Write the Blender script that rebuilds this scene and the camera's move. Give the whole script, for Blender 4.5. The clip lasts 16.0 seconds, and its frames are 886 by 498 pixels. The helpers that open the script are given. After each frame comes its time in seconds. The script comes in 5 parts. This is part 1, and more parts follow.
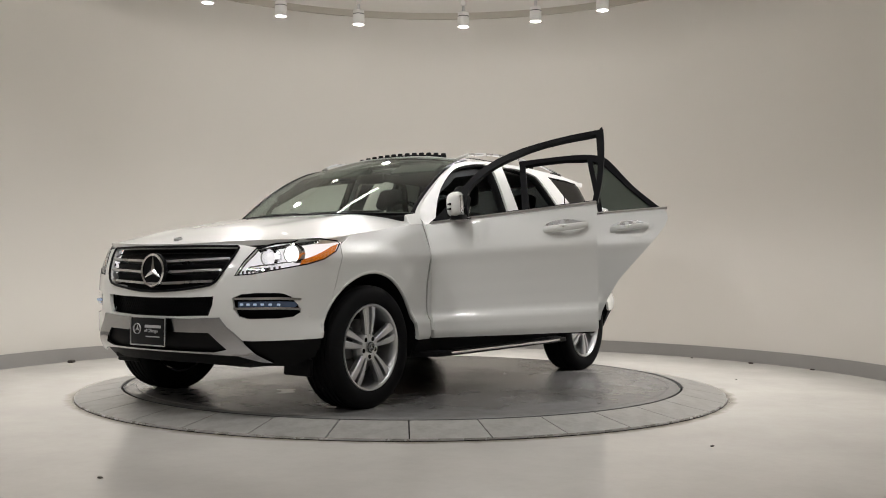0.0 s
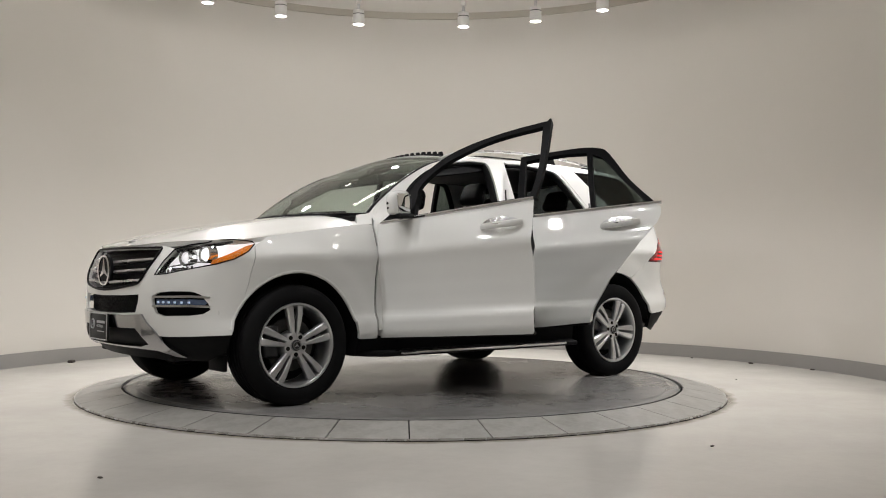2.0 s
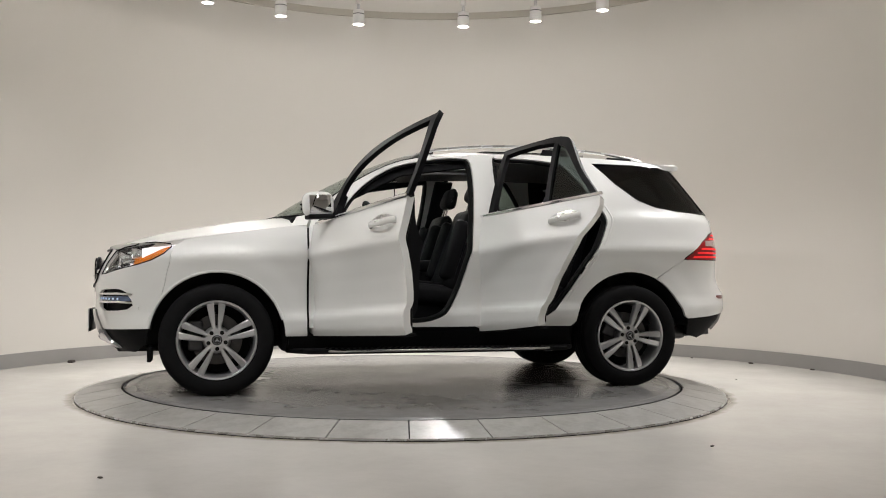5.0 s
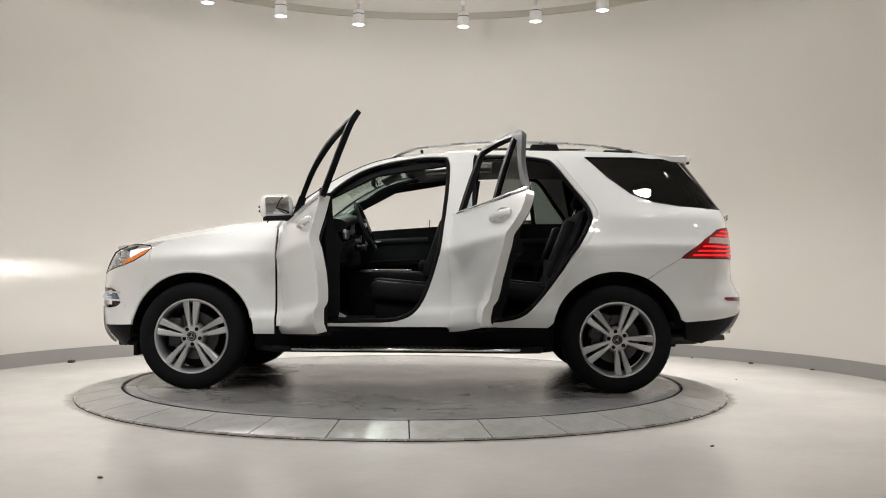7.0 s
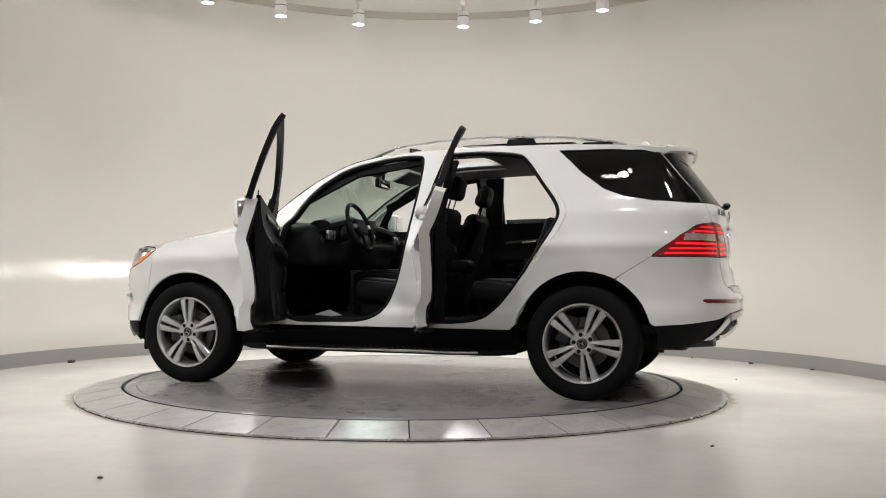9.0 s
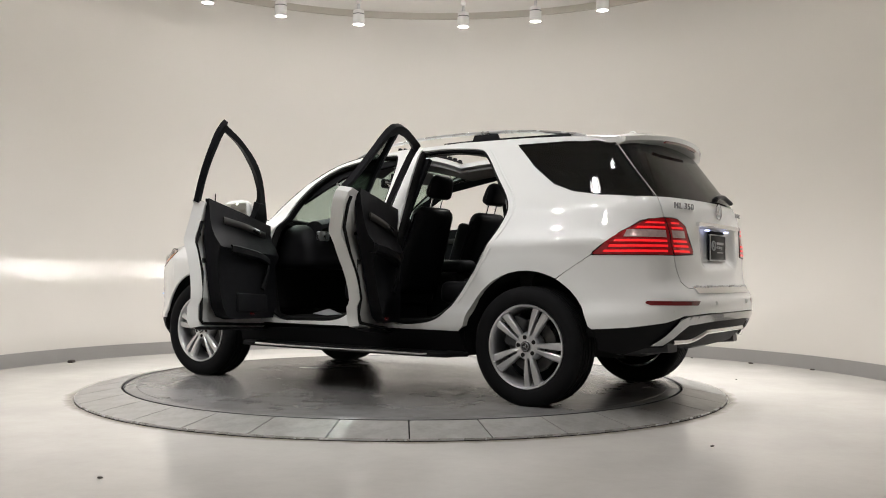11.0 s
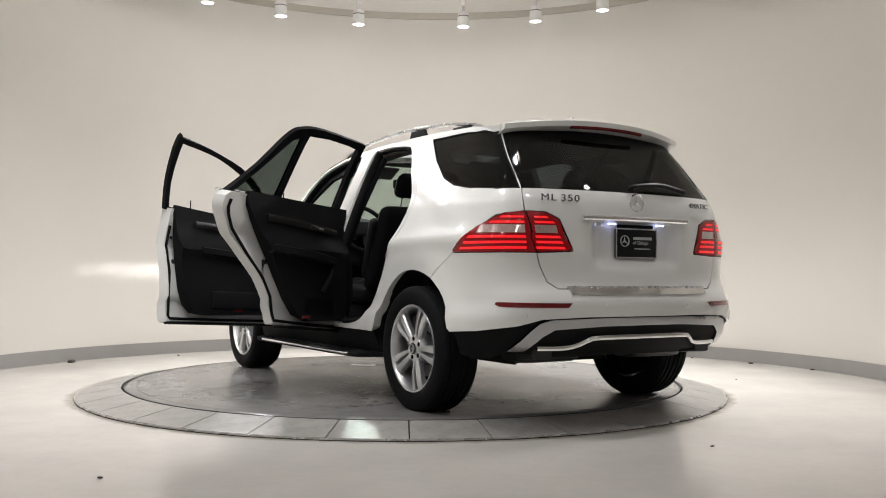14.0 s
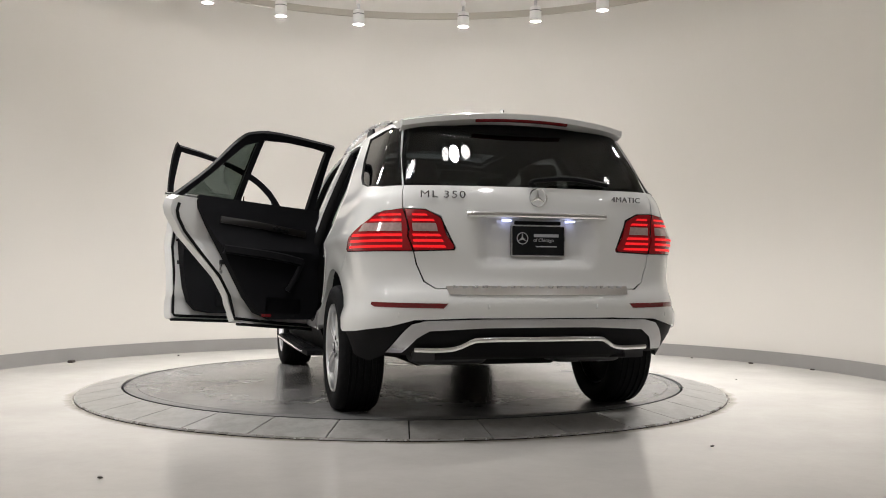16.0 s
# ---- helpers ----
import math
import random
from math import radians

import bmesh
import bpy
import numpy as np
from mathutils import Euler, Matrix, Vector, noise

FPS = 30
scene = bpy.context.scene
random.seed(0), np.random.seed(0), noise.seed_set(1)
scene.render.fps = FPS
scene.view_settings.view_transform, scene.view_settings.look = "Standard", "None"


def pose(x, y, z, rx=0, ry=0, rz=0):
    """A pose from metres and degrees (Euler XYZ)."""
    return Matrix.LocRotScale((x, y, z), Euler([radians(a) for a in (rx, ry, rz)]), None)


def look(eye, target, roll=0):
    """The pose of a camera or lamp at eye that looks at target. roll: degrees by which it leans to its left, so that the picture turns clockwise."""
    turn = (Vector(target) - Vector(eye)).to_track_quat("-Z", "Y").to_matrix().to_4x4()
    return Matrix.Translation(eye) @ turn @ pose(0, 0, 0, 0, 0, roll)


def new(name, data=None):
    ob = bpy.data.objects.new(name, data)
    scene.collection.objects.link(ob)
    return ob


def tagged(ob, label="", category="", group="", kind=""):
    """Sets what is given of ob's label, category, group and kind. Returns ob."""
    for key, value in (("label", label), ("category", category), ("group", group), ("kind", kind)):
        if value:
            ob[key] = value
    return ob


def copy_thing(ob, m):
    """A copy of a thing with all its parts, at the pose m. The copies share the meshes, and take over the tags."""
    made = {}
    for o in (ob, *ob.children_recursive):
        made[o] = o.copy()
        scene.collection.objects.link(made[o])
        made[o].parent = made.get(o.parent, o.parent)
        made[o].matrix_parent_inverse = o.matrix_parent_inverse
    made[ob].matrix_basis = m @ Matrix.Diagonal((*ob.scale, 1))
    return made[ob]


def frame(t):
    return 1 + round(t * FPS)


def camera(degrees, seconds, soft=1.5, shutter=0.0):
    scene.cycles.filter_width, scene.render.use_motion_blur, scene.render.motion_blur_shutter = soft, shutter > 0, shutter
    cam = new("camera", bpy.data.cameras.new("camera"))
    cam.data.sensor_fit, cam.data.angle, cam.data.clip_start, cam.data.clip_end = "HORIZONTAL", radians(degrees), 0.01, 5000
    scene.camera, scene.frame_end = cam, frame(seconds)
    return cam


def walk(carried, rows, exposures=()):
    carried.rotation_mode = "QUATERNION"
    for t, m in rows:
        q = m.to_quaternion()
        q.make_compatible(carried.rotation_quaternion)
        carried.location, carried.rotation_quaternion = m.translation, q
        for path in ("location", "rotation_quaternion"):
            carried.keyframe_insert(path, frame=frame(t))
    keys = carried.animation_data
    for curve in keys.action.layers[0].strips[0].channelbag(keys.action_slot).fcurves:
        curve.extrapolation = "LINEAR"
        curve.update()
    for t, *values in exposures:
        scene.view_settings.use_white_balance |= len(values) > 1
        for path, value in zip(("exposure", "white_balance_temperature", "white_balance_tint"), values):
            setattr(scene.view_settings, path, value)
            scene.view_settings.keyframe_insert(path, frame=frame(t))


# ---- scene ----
D2R = math.pi / 180
# eye 7.157 m in front of the turntable's axis, low tripod height
cam = camera(50.97, 16.0, soft=1.0)
EYE = pose(0, -7.157, 0.796, 0, 0, -2.26) @ pose(0, 0, 0, 91.587, 0, 0) @ pose(0, 0, 0, 0, 0, 0.367)
walk(cam, [(0, EYE), (16, EYE)], exposures=[(0, -0.08, 6430, 11), (4, -0.03, 6420, 11.5), (7, 0.23, 6370, 11.5), (16, 0.27, 6330, 12)])
FLOOR = -0.062

# ---- world and lights ----
world = bpy.data.worlds.new("showroom_world")
scene.world = world
world.use_nodes = True
world.node_tree.nodes["Background"].inputs[0].default_value = (0.9, 0.95, 1.0, 1)
world.node_tree.nodes["Background"].inputs[1].default_value = 0.012


def lamp(kind, eye, target, power, size, color=(1, 0.98, 0.955), spot=100, blend=0.8, sizey=None):
    d = bpy.data.lights.new("lamp_light", kind)
    d.energy, d.color = power, color
    if kind == "SPOT":
        d.spot_size, d.spot_blend, d.shadow_soft_size = radians(spot), blend, size
    else:
        d.shape, d.size, d.size_y = "RECTANGLE", size, sizey or size
    ob = new("lamp_light", d)
    ob.matrix_world = look(eye, target)
    return ob


# ---- materials ----
def material(name, color, rough=0.5, metal=0.0, coat=0.0, vary=0.06, scale=8.0, bump=0.0, bscale=60.0, emit=0.0, spec=0.5, rvary=0.08, emitcol=None):
    m = bpy.data.materials.new(name)
    m.use_nodes = True
    nt = m.node_tree
    b = nt.nodes["Principled BSDF"]
    b.inputs["Roughness"].default_value, b.inputs["Metallic"].default_value = rough, metal
    b.inputs["Coat Weight"].default_value, b.inputs["Coat Roughness"].default_value = coat, 0.04
    b.inputs["Specular IOR Level"].default_value = spec
    tc = nt.nodes.new("ShaderNodeTexCoord")
    nz = nt.nodes.new("ShaderNodeTexNoise")
    nz.inputs["Scale"].default_value, nz.inputs["Detail"].default_value = scale, 6
    nt.links.new(tc.outputs["Object"], nz.inputs["Vector"])
    mx = nt.nodes.new("ShaderNodeMix")
    mx.data_type = "RGBA"
    mx.inputs[6].default_value = tuple(c * (1 - vary) for c in color) + (1,)
    mx.inputs[7].default_value = tuple(min(1, c * (1 + vary)) for c in color) + (1,)
    nt.links.new(nz.outputs["Fac"], mx.inputs[0])
    nt.links.new(mx.outputs[2], b.inputs["Base Color"])
    if rvary:
        mr = nt.nodes.new("ShaderNodeMapRange")
        mr.inputs[3].default_value, mr.inputs[4].default_value = max(0.01, rough - rvary), min(1, rough + rvary)
        nt.links.new(nz.outputs["Fac"], mr.inputs[0])
        nt.links.new(mr.outputs[0], b.inputs["Roughness"])
    if bump:
        n2 = nt.nodes.new("ShaderNodeTexNoise")
        n2.inputs["Scale"].default_value, n2.inputs["Detail"].default_value = bscale, 5
        nt.links.new(tc.outputs["Object"], n2.inputs["Vector"])
        bp = nt.nodes.new("ShaderNodeBump")
        bp.inputs["Strength"].default_value, bp.inputs["Distance"].default_value = bump, 0.01
        nt.links.new(n2.outputs["Fac"], bp.inputs["Height"])
        nt.links.new(bp.outputs[0], b.inputs["Normal"])
    if emit:
        b.inputs["Emission Color"].default_value = (*(emitcol or color), 1)
        b.inputs["Emission Strength"].default_value = emit
    return m


def glass(name, tint, rough=0.0):
    m = bpy.data.materials.new(name)
    m.use_nodes = True
    nt = m.node_tree
    nt.nodes.remove(nt.nodes["Principled BSDF"])
    out = nt.nodes["Material Output"]
    tr, gl = nt.nodes.new("ShaderNodeBsdfTransparent"), nt.nodes.new("ShaderNodeBsdfGlossy")
    tr.inputs[0].default_value = (*tint, 1)
    gl.inputs["Roughness"].default_value = rough
    fr, mx = nt.nodes.new("ShaderNodeLayerWeight"), nt.nodes.new("ShaderNodeMixShader")
    fr.inputs[0].default_value = 0.5
    pw, ma = nt.nodes.new("ShaderNodeMath"), nt.nodes.new("ShaderNodeMath")
    pw.operation, ma.operation = "POWER", "MULTIPLY_ADD"
    pw.inputs[1].default_value = 5.0
    ma.inputs[1].default_value, ma.inputs[2].default_value = 0.7, 0.045
    nt.links.new(fr.outputs["Facing"], pw.inputs[0])
    nt.links.new(pw.outputs[0], ma.inputs[0])
    nt.links.new(ma.outputs[0], mx.inputs[0])
    nt.links.new(tr.outputs[0], mx.inputs[1])
    nt.links.new(gl.outputs[0], mx.inputs[2])
    nt.links.new(mx.outputs[0], out.inputs[0])
    return m


PAINT = material("pearl_white_paint", (0.735, 0.738, 0.715), 0.3, 0.0, 1.0, vary=0.015, scale=3, rvary=0.04)
PAINT.node_tree.nodes["Principled BSDF"].inputs["Coat Roughness"].default_value = 0.015
BLACK = material("black_plastic", (0.008, 0.008, 0.0085), 0.55, vary=0.2, scale=30, bump=0.05, bscale=300, spec=0.07)
GLOSSBLACK = material("gloss_black_trim", (0.006, 0.006, 0.007), 0.42, coat=0.0, vary=0.1, spec=0.07)
SEAL = material("rubber_seal", (0.01, 0.01, 0.01), 0.65, vary=0.2, spec=0.07)
CHROME = material("chrome", (0.82, 0.82, 0.83), 0.1, 1.0, vary=0.02, rvary=0.03)
SKIDCHROME = material("polished_skid_steel", (0.36, 0.36, 0.37), 0.1, 1.0, vary=0.05, rvary=0.06)
DARKCHROME = material("dark_chrome", (0.3, 0.3, 0.31), 0.2, 1.0, vary=0.03)
SATIN = material("satin_silver", (0.62, 0.62, 0.63), 0.28, 1.0, vary=0.03)
SLAT = material("dull_silver_slat", (0.5, 0.5, 0.51), 0.28, 1.0, vary=0.03)
ALLOY = material("silver_alloy", (0.6, 0.605, 0.615), 0.32, 0.85, coat=0.6, vary=0.03)
DARKALLOY = material("dark_steel", (0.06, 0.06, 0.062), 0.45, 0.6, vary=0.15)
BRAKE = material("brake_steel", (0.09, 0.088, 0.086), 0.4, 0.7, vary=0.2, scale=40)
RUBBER = material("tyre_rubber", (0.009, 0.009, 0.0095), 0.7, vary=0.25, scale=20, bump=0.08, bscale=150, spec=0.07)
LEATHER = material("black_leather", (0.009, 0.009, 0.0098), 0.48, vary=0.2, scale=14, bump=0.12, bscale=220, spec=0.07)
CARD = material("black_door_lining", (0.008, 0.008, 0.009), 0.55, vary=0.2, scale=12, bump=0.1, bscale=240, spec=0.07)
CARPET = material("black_carpet", (0.012, 0.012, 0.012), 0.95, vary=0.3, scale=60, bump=0.4, bscale=500, spec=0.07)
HEADLINER = material("grey_headliner", (0.1, 0.098, 0.094), 0.9, vary=0.05, bump=0.1, bscale=400)
WOOD = material("dark_wood_trim", (0.006, 0.0048, 0.0042), 0.35, coat=0.25, vary=0.4, scale=10)
UNDER = material("underbody", (0.02, 0.02, 0.02), 0.8, vary=0.3, bump=0.2, spec=0.07)
REDLENS = material("red_lens", (0.24, 0.003, 0.006), 0.2, coat=0.4, vary=0.1, emit=0.02, emitcol=(1, 0.01, 0.02))
REDGLOW = material("red_light_bar", (0.6, 0.01, 0.01), 0.2, emit=0.62, emitcol=(1, 0.014, 0.02), vary=0.02)
REDDARK = material("red_reflector", (0.16, 0.008, 0.01), 0.2, coat=1.0, vary=0.2)
CLEARLENS = material("reversing_lens", (0.5, 0.35, 0.33), 0.15, 0.3, coat=1.0, vary=0.3, scale=60)
AMBER = material("amber_lens", (0.7, 0.19, 0.015), 0.2, coat=1.0, vary=0.45, scale=45, bump=0.5, bscale=70, emit=0.16, emitcol=(1, 0.28, 0.02))
# emission stands in for the headlamp's own light bouncing in its bowl
LAMPHOUSE = material("glowing_lamp_reflector", (0.85, 0.83, 0.86), 0.25, 0.1, vary=0.3, scale=22, bump=0.25, bscale=30, emit=0.8, emitcol=(1, 0.95, 0.95))
BEAM = material("low_beam_glow", (1, 1, 1), 0.3, emit=2.2, emitcol=(1, 0.97, 0.93))
HIDBEAM = material("main_beam_source", (1, 1, 1), 0.3, emit=15000.0, emitcol=(1, 0.97, 0.93))
DRL = material("blue_white_light", (0.05, 0.08, 0.15), 0.15, emit=0.02, emitcol=(0.6, 0.75, 1), coat=1.0, vary=0.7, scale=45, bump=0.6, bscale=60)
LED = material("led_element", (0.5, 0.65, 0.9), 0.2, coat=1.0, emit=0.12, emitcol=(0.75, 0.86, 1))
PLATELIGHT = material("plate_light_glow", (0.6, 0.6, 1), 0.3, emit=2.5, emitcol=(0.55, 0.6, 1))
PLATE = material("dealer_plate_black", (0.009, 0.01, 0.011), 0.4, vary=0.1, spec=0.2)
PLATETEXT = material("plate_print_grey", (0.45, 0.46, 0.47), 0.4, vary=0.05)
CLEAR = glass("clear_glass", (0.95, 0.96, 0.96))
WINDSHIELD = glass("windscreen_glass", (0.74, 0.81, 0.77))
FAINT = glass("faintly_tinted_glass", (0.33, 0.37, 0.355))
TINT = glass("tinted_glass", (0.22, 0.24, 0.245))
MIRROR = material("mirror_glass", (0.85, 0.86, 0.87), 0.02, 1.0, rvary=0, vary=0)
WALLPAINT = material("beige_wall_paint", (0.7, 0.672, 0.625), 0.6, vary=0.02, scale=1.2, bump=0.02, bscale=90)
TRIMGREY = material("grey_baseboard", (0.3, 0.29, 0.28), 0.5, vary=0.06, scale=5)
CEILWHITE = material("ceiling_white", (0.75, 0.73, 0.7), 0.8, vary=0.02)
COVE = material("cove_grey", (0.5, 0.47, 0.41), 0.8, vary=0.02)
LAMPWHITE = material("lamp_white_enamel", (0.75, 0.74, 0.72), 0.35, vary=0.03)
LAMPGLOW = material("lamp_glow", (1, 1, 1), 0.4, emit=22.0, emitcol=(1, 0.95, 0.88))


# ---- mesh helpers ----
class Geo:
    def __init__(self):
        self.v, self.f = [], []

    def add(self, vs, fs):
        n = len(self.v)
        self.v += [Vector(p) for p in vs]
        self.f += [tuple(i + n for i in f) for f in fs]
        return self

    def join(self, other):
        return self.add(other.v, other.f)

    def moved(self, m):
        g = Geo()
        return g.add([m @ p for p in self.v], self.f)

    def mirrored(self):
        g = Geo()
        return g.add([Vector((p.x, -p.y, p.z)) for p in self.v], [tuple(reversed(f)) for f in self.f])

    def both(self):
        return self.join(self.mirrored())

    def box(self, c, s, r=0.01, m=None, taper=(1, 1)):
        """A box of centre c and size s with rounded edges; taper narrows its top."""
        bm = bmesh.new()
        bmesh.ops.create_cube(bm, size=1)
        for p in bm.verts:
            k = taper if p.co.z > 0 else (1, 1)
            p.co = Vector((p.co.x * s[0] * k[0], p.co.y * s[1] * k[1], p.co.z * s[2]))
        if r > 0:
            bmesh.ops.bevel(bm, geom=bm.edges[:], offset=min(r, min(s) * 0.45), segments=3 if r > 0.012 else 2, profile=0.5, affect="EDGES")
        bm.verts.index_update()
        t = Matrix.Translation(c) @ (m or Matrix())
        self.add([t @ p.co for p in bm.verts], [[p.index for p in f.verts] for f in bm.faces])
        bm.free()
        return self

    def lathe(self, prof, n=48, c=(0, 0, 0), m=None, closed=False):
        """Turns a profile of (radius, along) about the y axis."""
        vs, fs, k = [], [], len(prof)
        t = Matrix.Translation(c) @ (m or Matrix())
        for i in range(n):
            a = 2 * math.pi * i / n
            vs += [t @ Vector((r * math.cos(a), y, r * math.sin(a))) for r, y in prof]
        for i in range(n):
            j = (i + 1) % n
            for q in range(k if closed else k - 1):
                w = (q + 1) % k
                fs.append((i * k + q, i * k + w, j * k + w, j * k + q))
        return self.add(vs, fs)

    def disc(self, r, c=(0, 0, 0), th=0.01, n=32, m=None, bevel=0.15):
        b = th * bevel
        return self.lathe([(1e-4, 0), (r - b, 0), (r, -b), (r, -th + b), (r - b, -th), (1e-4, -th)], n, c, m)

    def tube(self, path, w, h=None, closed=False, n=8, up=(0, 0, 1), square=False, ends=True):
        """Sweeps an ellipse or rounded square along a path; w and h may be lists."""
        path = [Vector(p) for p in path]
        k = len(path)
        vs, fs, up = [], [], Vector(up)
        for i, p in enumerate(path):
            a = path[i - 1] if (i > 0 or closed) else p
            b = path[(i + 1) % k] if (i < k - 1 or closed) else p
            d = (b - a).normalized()
            sx = d.cross(up)
            sx = sx.normalized() if sx.length > 1e-4 else Vector((1, 0, 0))
            sz = sx.cross(d).normalized()
            ww = w[i] if isinstance(w, (list, tuple)) else w
            hh = h[i] if isinstance(h, (list, tuple)) else (ww if h is None else h)
            for q in range(n):
                an = 2 * math.pi * (q + 0.5) / n
                cx, cz = math.cos(an), math.sin(an)
                if square:
                    cx, cz = math.copysign(abs(cx) ** 0.4, cx), math.copysign(abs(cz) ** 0.4, cz)
                vs.append(p + sx * cx * ww + sz * cz * hh)
        for i in range(k if closed else k - 1):
            j = (i + 1) % k
            for q in range(n):
                r = (q + 1) % n
                fs.append((i * n + q, i * n + r, j * n + r, j * n + q))
        if ends and not closed:
            fs += [tuple(range(n)), tuple((k - 1) * n + q for q in reversed(range(n)))]
        return self.add(vs, fs)


def part(name, g, mat, parent=None, label="", at=None, sharp=38, smooth=True):
    """One mesh object, under a thing or a part."""
    me = bpy.data.meshes.new(name)
    me.from_pydata([tuple(p) for p in g.v], [], g.f)
    me.update()
    bm = bmesh.new()
    bm.from_mesh(me)
    bmesh.ops.recalc_face_normals(bm, faces=bm.faces[:])
    bm.to_mesh(me)
    bm.free()
    me.materials.append(mat)
    if smooth:
        me.polygons.foreach_set("use_smooth", [True] * len(me.polygons))
        me.set_sharp_from_angle(angle=radians(sharp))
    ob = new(name, me)
    if parent:
        ob.parent = parent
    if at:
        ob.matrix_basis = at
    return tagged(ob, label)


def spline(pts, n=6, closed=False):
    """Catmull-Rom through pts; a point given twice is a corner."""
    pts = [Vector(p) for p in pts]
    k, out = len(pts), []
    for i in range(k if closed else k - 1):
        if closed:
            a, b, c, d = pts[i - 1], pts[i], pts[(i + 1) % k], pts[(i + 2) % k]
        else:
            a, b, c, d = pts[max(i - 1, 0)], pts[i], pts[i + 1], pts[min(i + 2, k - 1)]
        if (c - b).length < 1e-6:
            continue
        for j in range(n):
            t = j / n
            out.append(0.5 * (2 * b + (c - a) * t + (2 * a - 5 * b + 4 * c - d) * t * t + (3 * b - a - 3 * c + d) * t ** 3))
    if not closed:
        out.append(pts[-1])
    return out


def resample(poly, step):
    out = []
    for i, a in enumerate(poly):
        b = poly[(i + 1) % len(poly)]
        a, b = Vector(a), Vector(b)
        n = max(1, round((b - a).length / step))
        out += [a + (b - a) * (j / n) for j in range(n)]
    return out


def inside(pts, poly):
    x, y = pts[:, 0], pts[:, 1]
    r = np.zeros(len(pts), bool)
    px, py = np.array([p[0] for p in poly]), np.array([p[1] for p in poly])
    j = len(poly) - 1
    for i in range(len(poly)):
        if py[i] != py[j]:
            c = ((py[i] > y) != (py[j] > y)) & (x < (px[j] - px[i]) * (y - py[i]) / (py[j] - py[i]) + px[i])
            r ^= c
        j = i
    return r


def panel(poly, fn, holes=(), step=0.05, th=0.02, lift=0.0, inner=None):
    """A curved sheet: the outline poly with holes, in the plane of fn's two arguments, laid on fn, th thick.
    inner: a function of a point that gives the back of the sheet."""
    from mathutils.geometry import delaunay_2d_cdt
    rings = [resample(poly, step)] + [resample(h, step) for h in holes]
    pts, edges = [], []
    for r in rings:
        n = len(pts)
        pts += r
        edges += [(n + i, n + (i + 1) % len(r)) for i in range(len(r))]
    arr = np.array([tuple(p) for p in pts])
    lo, hi = arr.min(0), arr.max(0)
    gx, gy = np.meshgrid(np.arange(lo[0] + step * 0.5, hi[0], step), np.arange(lo[1] + step * 0.5, hi[1], step * 0.9))
    gx[::2] += step * 0.25
    grid = np.stack([gx.ravel(), gy.ravel()], 1)
    ok = inside(grid, [tuple(p) for p in rings[0]])
    for r in rings[1:]:
        ok &= ~inside(grid, [tuple(p) for p in r])
    grid = grid[ok]
    if len(grid):
        d = np.min(((grid[:, None] - arr[None]) ** 2).sum(2), 1)
        pts += [Vector(p) for p in grid[d > (step * 0.45) ** 2]]
    vs, _, fs, *_ = delaunay_2d_cdt([Vector(p[:2]) for p in pts], edges, [], 0, 1e-6)
    cen = np.array([[(vs[a][i] + vs[b][i] + vs[c][i]) / 3 for i in (0, 1)] for a, b, c in fs])
    ok = inside(cen, [tuple(p) for p in rings[0]])
    for r in rings[1:]:
        ok &= ~inside(cen, [tuple(p) for p in r])
    fs = [f for f, k in zip(fs, ok) if k]
    P = [Vector(fn(v[0], v[1])) for v in vs]
    N = [Vector() for _ in P]
    for a, b, c in fs:
        n = (P[b] - P[a]).cross(P[c] - P[a])
        N[a] += n
        N[b] += n
        N[c] += n
    N = [n.normalized() if n.length > 0 else n for n in N]
    s = sum((1 if N[a].dot(P[a] - Vector((P[a].x * 0.75, 0, 0.8))) > 0 else -1) for a, b, c in fs)
    if s < 0:
        N = [-n for n in N]
    n0 = len(P)
    P = [p + n * lift for p, n in zip(P, N)]
    Q = [inner(p) for p in P] if inner else [p - n * th for p, n in zip(P, N)]
    count = {}
    for f in fs:
        for i in range(3):
            e = (f[i], f[(i + 1) % 3])
            count[e] = 1
    faces = list(fs) + [tuple(reversed([i + n0 for i in f])) for f in fs]
    for a, b in count:
        if (b, a) not in count:
            faces.append((b, a, a + n0, b + n0))
    used = sorted({i for f in faces for i in f})
    m = {o: i for i, o in enumerate(used)}
    allv = P + Q
    return Geo().add([allv[i] for i in used], [tuple(m[i] for i in f) for f in faces])


# ---- room ----
def arc(r, a0, a1, n, z, c=(0.14, 0.07)):
    return [Vector((c[0] + r * math.cos(a), c[1] + r * math.sin(a), z)) for a in [a0 + (a1 - a0) * i / n for i in range(n + 1)]]


def band(r0, r1, z0, z1, a0, a1, n=96, c=(0.14, 0.07)):
    """A curved bar of rectangular section."""
    g = Geo()
    rows = [arc(r0, a0, a1, n, z0, c), arc(r1, a0, a1, n, z0, c), arc(r1, a0, a1, n, z1, c), arc(r0, a0, a1, n, z1, c)]
    vs = [rows[k][i] for i in range(n + 1) for k in range(4)]
    fs = [(i * 4 + k, i * 4 + (k + 1) % 4, i * 4 + 4 + (k + 1) % 4, i * 4 + 4 + k) for i in range(n) for k in range(4)]
    return g.add(vs, fs + [(0, 1, 2, 3), (n * 4 + 3, n * 4 + 2, n * 4 + 1, n * 4)])


